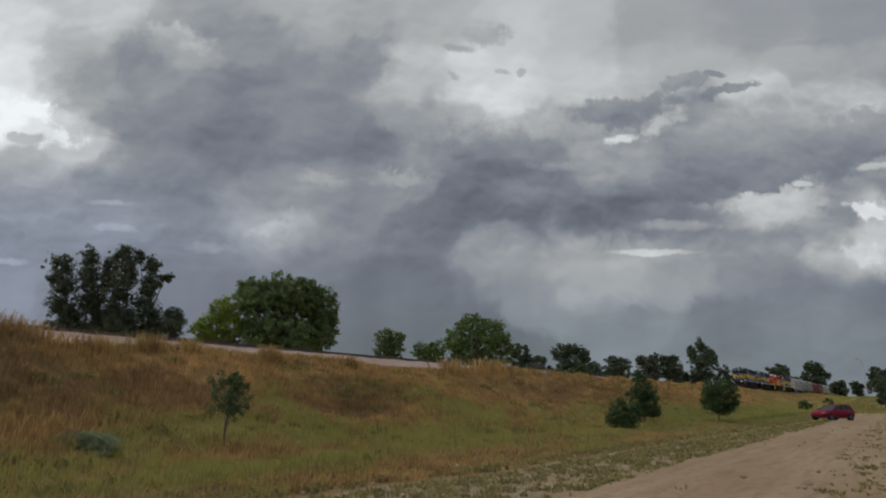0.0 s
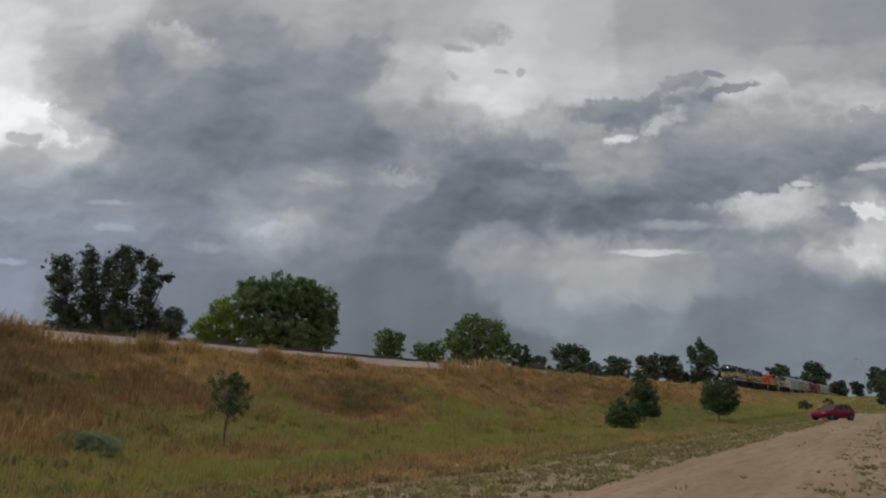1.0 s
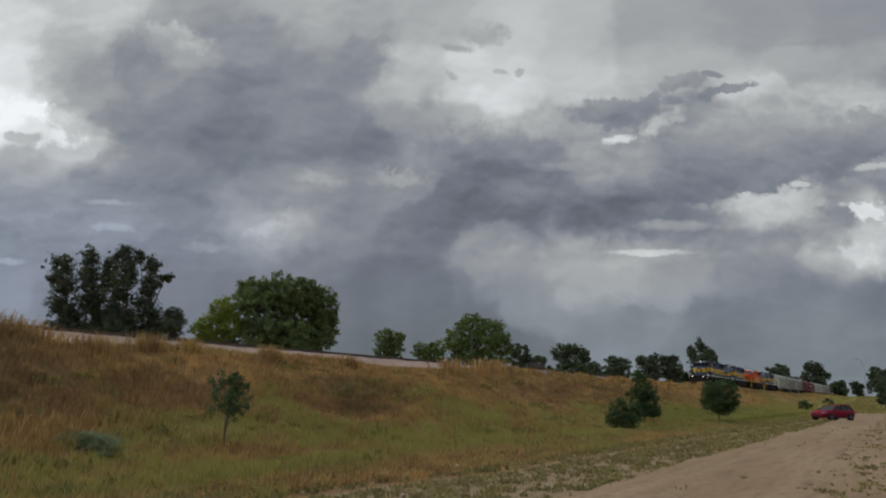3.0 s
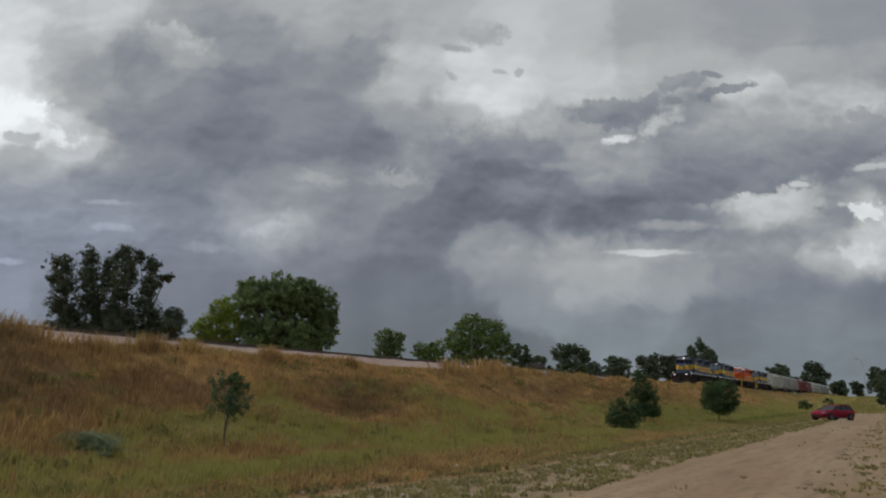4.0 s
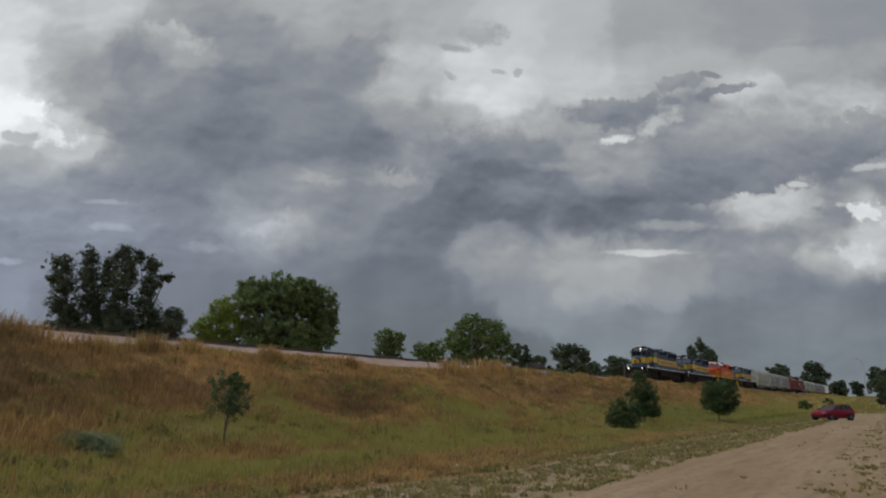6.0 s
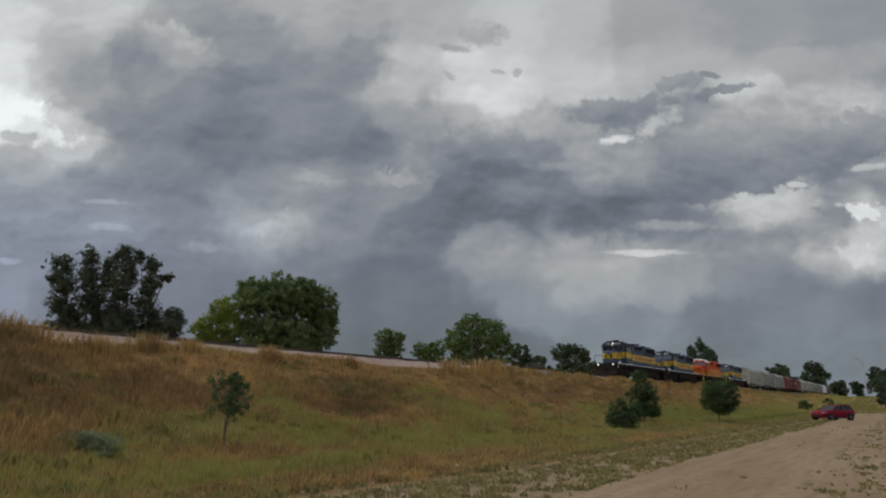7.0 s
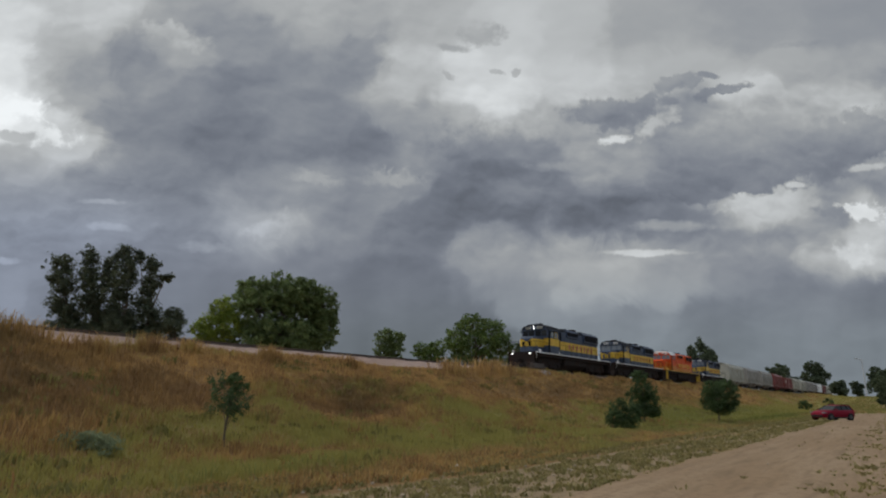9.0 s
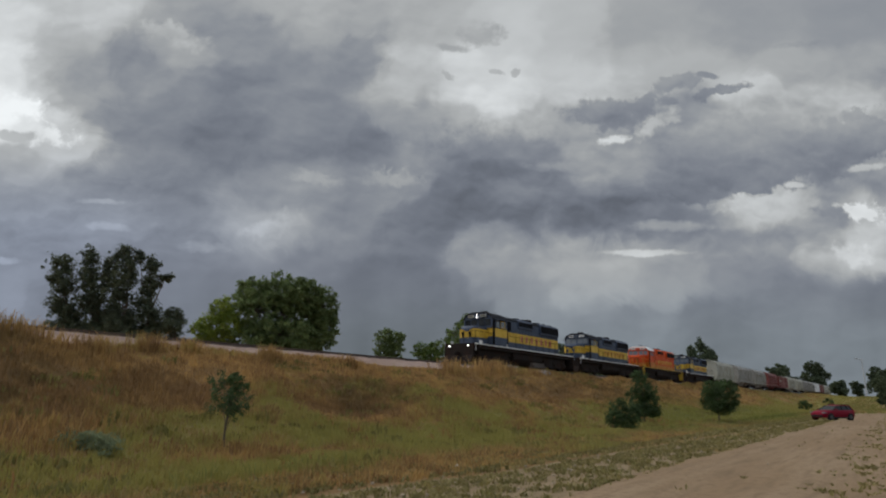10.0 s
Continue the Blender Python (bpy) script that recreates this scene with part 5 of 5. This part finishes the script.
    # step or ground light on the flank: its glow is put in as white enamel
    if lit:
        bm = fresh()
        tube(bm, (-6.15, 1.50, 1.84), (-6.15, 1.56, 1.84), 0.09, 0.09, 10)
        part("step_light", bm, M_WHITE, root)
    return root


def covered_hopper(mat, label, name="hopper_car"):
    L = 19.5
    root = thing(name, Matrix.Identity(4), label, "freight car", "freight cars of the train")
    bm = fresh()
    side = [(-1.45, 1.55), (-1.58, 2.2), (-1.60, 4.1), (-1.35, 4.55), (-0.6, 4.82), (0.6, 4.82), (1.35, 4.55), (1.60, 4.1), (1.58, 2.2), (1.45, 1.55)]
    extrude_profile(bm, side, "x", -2.2, -L + 2.2, 0.04)
    body = part("body", bm, mat, root)
    for k in range(13):
        x = -2.25 - k * (L - 4.5) / 12
        for s in (-1, 1):
            bm = fresh()
            box(bm, x + 0.05, x - 0.05, s * 1.59, s * 1.66, 1.6, 3.95)
            part("side_rib", bm, mat, root)
    for k in range(3):
        xc = -L / 2 + (k - 1) * 4.6
        bm = fresh()
        a = [bm.verts.new((xc + dx, dy, 1.6)) for dx, dy in ((2.1, -1.4), (2.1, 1.4), (-2.1, 1.4), (-2.1, -1.4))]
        b = [bm.verts.new((xc + dx, dy, 0.55)) for dx, dy in ((0.5, -0.6), (0.5, 0.6), (-0.5, 0.6), (-0.5, -0.6))]
        bm.faces.new(b)
        for i in range(4):
            bm.faces.new((a[i], a[(i + 1) % 4], b[(i + 1) % 4], b[i]))
        part("discharge_bay", bm, mat, root)
    bm = fresh()
    box(bm, -0.9, -L + 0.9, -0.3, 0.3, 1.0, 1.35)
    for s in (-1, 1):
        box(bm, -0.9, -L + 0.9, s * 1.35, s * 1.55, 1.30, 1.55)
    for x in (-0.95, -L + 1.0):
        box(bm, x, x - 0.08, -1.5, 1.5, 1.0, 1.5)
    part("sill", bm, mat, root)
    for x, d in ((-1.0, -1), (-L + 1.0, 1)):
        for s in (-1, 1):
            bm = fresh()
            tube(bm, (x, s * 1.45, 1.5), (x + d * 1.25, s * 1.45, 4.2), 0.05, 0.05, 6)
            for k in range(6):
                tube(bm, (x, s * 1.5, 1.6 + 0.4 * k), (x, s * 1.0, 1.6 + 0.4 * k), 0.02, 0.02, 5)
            tube(bm, (x, s * 1.5, 1.4), (x, s * 1.5, 3.8), 0.03, 0.03, 5)
            part("end_ladder", bm, mat, root)
    bm = fresh()
    box(bm, -1.0, -L + 1.0, -0.35, 0.35, 4.92, 4.96)
    for k in range(9):
        box(bm, -2.8 - 1.7 * k, -2.9 - 1.7 * k, -0.3, 0.3, 4.78, 4.92)
    part("roof_walk", bm, M_POLE, root)
    for x in (-2.6, -L + 2.6):
        bogie(root, x, (-0.9, 0.9))
    coupler(root, 0.0, 1)
    coupler(root, -L, -1)
    return root


def boxcar(mat, label, high=4.55):
    L = 19.5
    root = thing("box_car", Matrix.Identity(4), label, "freight car", "freight cars of the train")
    bm = fresh()
    extrude_profile(bm, [(-1.55, 1.15), (-1.55, high - 0.25), (0, high), (1.55, high - 0.25), (1.55, 1.15)], "x", -0.95, -L + 0.95, 0.03)
    part("body", bm, mat, root)
    for s in (-1, 1):
        for k in range(17):
            x = -1.1 - k * 1.08
            if not -11.6 < x < -7.6:
                bm = fresh()
                box(bm, x, x - 0.1, s * 1.54, s * 1.60, 1.2, high - 0.3)
                part("side_rib", bm, mat, root)
    for s in (-1, 1):
        bm = fresh()
        box(bm, -8.0, -11.4, s * 1.55, s * 1.64, 1.25, high - 0.4, 0.02)
        for k in range(4):
            box(bm, -8.1, -11.3, s * 1.63, s * 1.67, 1.6 + 0.65 * k, 1.7 + 0.65 * k)
        part("sliding_door", bm, mat, root)
        bm = fresh()
        box(bm, -2.2, -5.6, s * 1.60, s * 1.62, 2.9, 3.3)
        part("marking_bar", bm, M_PALE if mat is M_OXIDE else M_OXIDE, root, "unreadable stencilled marking")
    bm = fresh()
    box(bm, -0.9, -L + 0.9, -0.35, 0.35, 0.85, 1.15)
    part("sill", bm, M_BLACK, root)
    for x in (-0.9, -L + 0.9):
        for s in (-1, 1):
            bm = fresh()
            for k in range(7):
                tube(bm, (x, s * 1.5, 1.3 + 0.4 * k), (x, s * 1.05, 1.3 + 0.4 * k), 0.02, 0.02, 5)
            part("end_ladder", bm, mat, root)
    for x in (-2.6, -L + 2.6):
        bogie(root, x, (-0.9, 0.9))
    coupler(root, 0.0, 1)
    coupler(root, -L, -1)
    return root


BLUE_LABEL = "dark blue diesel locomotive with yellow band and lit headlights"
lead = locomotive(M_BLUE, M_YELLOW, M_BLUE, M_BLACK, M_SILL, True, M_RED, BLUE_LABEL, M_BLACK, M_ROOF_DARK)
second = locomotive(M_BLUE, M_YELLOW, M_BLUE, M_BLACK, M_SILL, False, M_AMBER, "dark blue diesel locomotive with yellow band, lights off", M_BLACK, M_ROOF_DARK)
third = locomotive(M_ORANGE, M_ORANGE, M_AMBER, M_YELLOW, M_YELLOW, False, M_YELLOW, "orange diesel locomotive with yellow steps and pale cab roof", M_YELLOW, M_WHITE, 2.28)
fourth = copy_thing(second, Matrix.Identity(4))
grey = covered_hopper(M_GREY, "grey covered hopper car with weathered sides")
pale = covered_hopper(M_PALE, "pale covered hopper car with weathered sides")
oxide = covered_hopper(M_OXIDE, "oxide red covered hopper car with weathered sides")
white_box = boxcar(M_WHITE, "white box car with ribbed sides", 4.9)
red_box = boxcar(M_OXIDE, "oxide red box car with ribbed sides")
TRAIN = [(lead, 0.0), (second, 21.0), (third, 42.0), (fourth, 63.0)]
consist = [pale, grey, copy_thing(grey, Matrix.Identity(4)), oxide, red_box, copy_thing(pale, Matrix.Identity(4)), copy_thing(pale, Matrix.Identity(4)),
           copy_thing(grey, Matrix.Identity(4)), copy_thing(grey, Matrix.Identity(4)), white_box, copy_thing(red_box, Matrix.Identity(4)), copy_thing(pale, Matrix.Identity(4)), copy_thing(pale, Matrix.Identity(4))]
TRAIN += [(car, 84.0 + 19.6 * i) for i, car in enumerate(consist)]
# ---------------------------------------------------------------- parked car: x forward, y to its left
def parked_car():
    root = thing("car", Matrix.Translation(site(27.3, 24.0, 0.05)) @ pose(0, 0, 0, 0, 0, 198) @ Matrix.Diagonal((0.88, 0.93, 0.86, 1)), "red crossover car parked at the edge of the gravel", "car")
    # lower body: sections along x, each an outline of half width and heights
    bm = fresh()
    secs = ((2.16, 0.62, 0.42, 0.66), (2.06, 0.78, 0.30, 0.80), (1.75, 0.88, 0.24, 0.92), (1.2, 0.92, 0.22, 1.00), (0.85, 0.93, 0.22, 1.05), (-1.2, 0.93, 0.22, 1.08), (-1.85, 0.90, 0.26, 1.08), (-2.12, 0.80, 0.36, 1.02), (-2.2, 0.66, 0.48, 0.90))
    rings = []
    for x, w, lo, hi in secs:
        ring = [(-w * 0.86, hi), (-w * 0.97, hi - 0.10), (-w, (lo + hi) / 2 + 0.08), (-w * 0.96, lo + 0.08), (-w * 0.85, lo), (w * 0.85, lo), (w * 0.96, lo + 0.08), (w, (lo + hi) / 2 + 0.08), (w * 0.97, hi - 0.10), (w * 0.86, hi)]
        rings.append([bm.verts.new((x, y, z)) for y, z in ring])
    for a, b in zip(rings, rings[1:]):
        for i in range(10):
            bm.faces.new((a[i], a[(i + 1) % 10], b[(i + 1) % 10], b[i]))
    bm.faces.new(rings[0])
    bm.faces.new(list(reversed(rings[-1])))
    body = part("body", bm, M_CAR, root)
    for poly in body.data.polygons:
        poly.use_smooth = True
    # glasshouse and roof
    bm = fresh()
    low = ((0.95, 0.80), (0.2, 0.83), (-1.3, 0.82), (-2.02, 0.74))
    high = ((0.05, 0.62), (-0.4, 0.64), (-1.2, 0.63), (-1.72, 0.58))
    a = [bm.verts.new((x, y, 1.04)) for x, y in low] + [bm.verts.new((x, -y, 1.04)) for x, y in reversed(low)]
    b = [bm.verts.new((x, y, 1.52)) for x, y in high] + [bm.verts.new((x, -y, 1.52)) for x, y in reversed(high)]
    bm.faces.new(b)
    for i in range(8):
        bm.faces.new((a[i], a[(i + 1) % 8], b[(i + 1) % 8], b[i]))
    part("windows", bm, M_GLASS, root, "dark tinted windows")
    bm = fresh()
    prof = [(0.10, 1.51), (-0.4, 1.59), (-1.1, 1.61), (-1.75, 1.55), (-1.95, 1.50), (-1.72, 1.48), (-0.4, 1.50)]
    extrude_profile(bm, prof, "y", -0.64, 0.64, 0.025)
    part("roof", bm, M_CAR, root)
    for side in (-1, 1):
        for (x0, y0, z0), (x1, y1, z1), r in (((0.98, 0.80, 1.03), (0.05, 0.63, 1.53), 0.035), ((-0.42, 0.83, 1.04), (-0.45, 0.64, 1.53), 0.04), ((-1.35, 0.83, 1.05), (-1.15, 0.64, 1.53), 0.045), ((-2.02, 0.75, 1.03), (-1.74, 0.59, 1.52), 0.06)):
            bm = fresh()
            tube(bm, (x0, side * y0, z0), (x1, side * y1, z1), r, r, 6)
            part("pillar", bm, M_TRIM if r < 0.06 else M_CAR, root)
        bm = fresh()
        tube(bm, (-0.2, side * 0.6, 1.64), (-1.6, side * 0.58, 1.63), 0.02, 0.02, 6)
        part("roof_rail", bm, M_TRIM, root)
        bm = fresh()
        box(bm, 0.75, 0.55, side * 0.92, side * 1.10, 1.05, 1.18, 0.03)
        part("mirror", bm, M_CAR, root)
        bm = fresh()
        box(bm, 2.12, 1.80, side * 0.52, side * 0.84, 0.72, 0.84, 0.03)
        part("headlight", bm, M_GLASS_PALE, root, "clear headlight")
        bm = fresh()
        box(bm, -1.98, -2.16, side * 0.60, side * 0.88, 0.82, 1.04, 0.03)
        part("tail_light", bm, M_RED, root)
        bm = fresh()
        box(bm, 1.0, -1.0, side * 0.90, side * 0.95, 0.22, 0.36, 0.02)
        part("side_trim", bm, M_TRIM, root)
        for x in (1.36, -1.34):
            bm = fresh()
            tube(bm, (x, side * 0.74, 0.35), (x, side * 0.955, 0.35), 0.39, 0.39, 24)
            part("wheel_arch", bm, M_TRIM, root)
            bm = fresh()
            tube(bm, (x, side * 0.72, 0.34), (x, side * 0.965, 0.34), 0.345, 0.335, 24)
            wheel = part("wheel", bm, M_TYRE, root)
            bm = fresh()
            tube(bm, (x, side * 0.90, 0.34), (x, side * 0.975, 0.34), 0.23, 0.22, 20)
            part("rim", bm, M_ALLOY, wheel)
    bm = fresh()
    box(bm, 2.20, 2.06, -0.62, 0.62, 0.34, 0.56, 0.03)
    part("grille", bm, M_TRIM, root)
    return root


parked_car()


def lamp_post():
    root = thing("street_lamp", Matrix.Translation((162.0, 236.0, 3.0)), "tall pale street lamp by the road", "street lamp")
    bm = fresh()
    tube(bm, (0, 0, 0), (0, 0, 14.6), 0.20, 0.12, 10)
    part("pole", bm, M_POLE, root)
    bm = fresh()
    tube(bm, (0, 0, 14.5), (-1.6, 0.4, 14.9), 0.09, 0.07, 8)
    part("arm", bm, M_POLE, root)
    bm = fresh()
    box(bm, -1.5, -2.3, 0.2, 0.6, 14.8, 15.05, 0.05)
    part("lantern", bm, M_POLE, root)


lamp_post()


def litter():
    bm = fresh()
    r = bmesh.ops.create_icosphere(bm, subdivisions=2, radius=0.07)
    for v in r["verts"]:
        v.co *= 0.75 + 0.5 * noise.noise(v.co * 30)
        v.co.z *= 0.7
    me = bpy.data.meshes.new("litter")
    bm.to_mesh(me)
    bm.free()
    me.materials.append(M_WHITE)
    ob = new("litter", me)
    ob.location = (0.4, 15.9, 0.09)
    tagged(ob, "crumpled white paper litter on the verge", "litter")


litter()


def tie_pile():
    """Old sleepers left on pale spilled stone at the crest."""
    root = thing("tie_pile", SITE @ pose(6.4, -4.5, ground_z(6.4, 4.5) + 0.25, 0, 0, 4), "stack of old dark railway sleepers on the crest", "sleeper stack")
    for k, (x, y, z) in enumerate(((0, 0, 0.12), (0.1, 0.3, 0.12), (0.05, 0.15, 0.35))):
        bm = fresh()
        box(bm, x - 1.25, x + 1.25, y - 0.12, y + 0.12, z - 0.11, z + 0.11, 0.015)
        part("sleeper", bm, M_TIE, root)


def spilled_stone():
    verts, faces = [], []
    for i in range(13):
        for j in range(9):
            s, n = 5.4 + i * 0.16, 4.6 + j * 0.07 + 0.12 * math.sin(i * 1.3)
            edge = i in (0, 12) or j in (0, 8)
            verts.append((s, -n, ground_z(s, n) + (-0.05 if edge else 0.20 + 0.05 * noise.noise((s * 2, n * 2, 1)))))
    faces = [(i * 9 + j, i * 9 + j + 1, (i + 1) * 9 + j + 1, (i + 1) * 9 + j) for i in range(12) for j in range(8)]
    ob = mesh_object("spilled_ballast", verts, faces, M_SPILL)
    ob.matrix_world = SITE
    tagged(ob, "pale spilled stone heap on the crest", "stone", kind="structure")


tie_pile()
spilled_stone()


# ---------------------------------------------------------------- what moves


def train_front(t):
    """Metres along the track of the leading coupler."""
    return 111.73 - 11.173 * t - 0.0557 * t * (10 - t)


def motions():
    turn = -90 - math.degrees(HEADING)
    times = [0.5 * i for i in range(21)]
    for vehicle, back in TRAIN:
        walk(vehicle, [(t, pose(*site(train_front(t) + back, 0, RAIL_Z), 0, 0, turn)) for t in times])
    # the cloud cover drifts slowly to the left
    walk(clouds, [(t, Matrix.Translation(EYE) @ pose(0, 0, 0, 0, 0, 0.06 * (t - 5)) @ Matrix.Translation([-v for v in EYE])) for t in (0.0, 5.0, 10.0)])


motions()
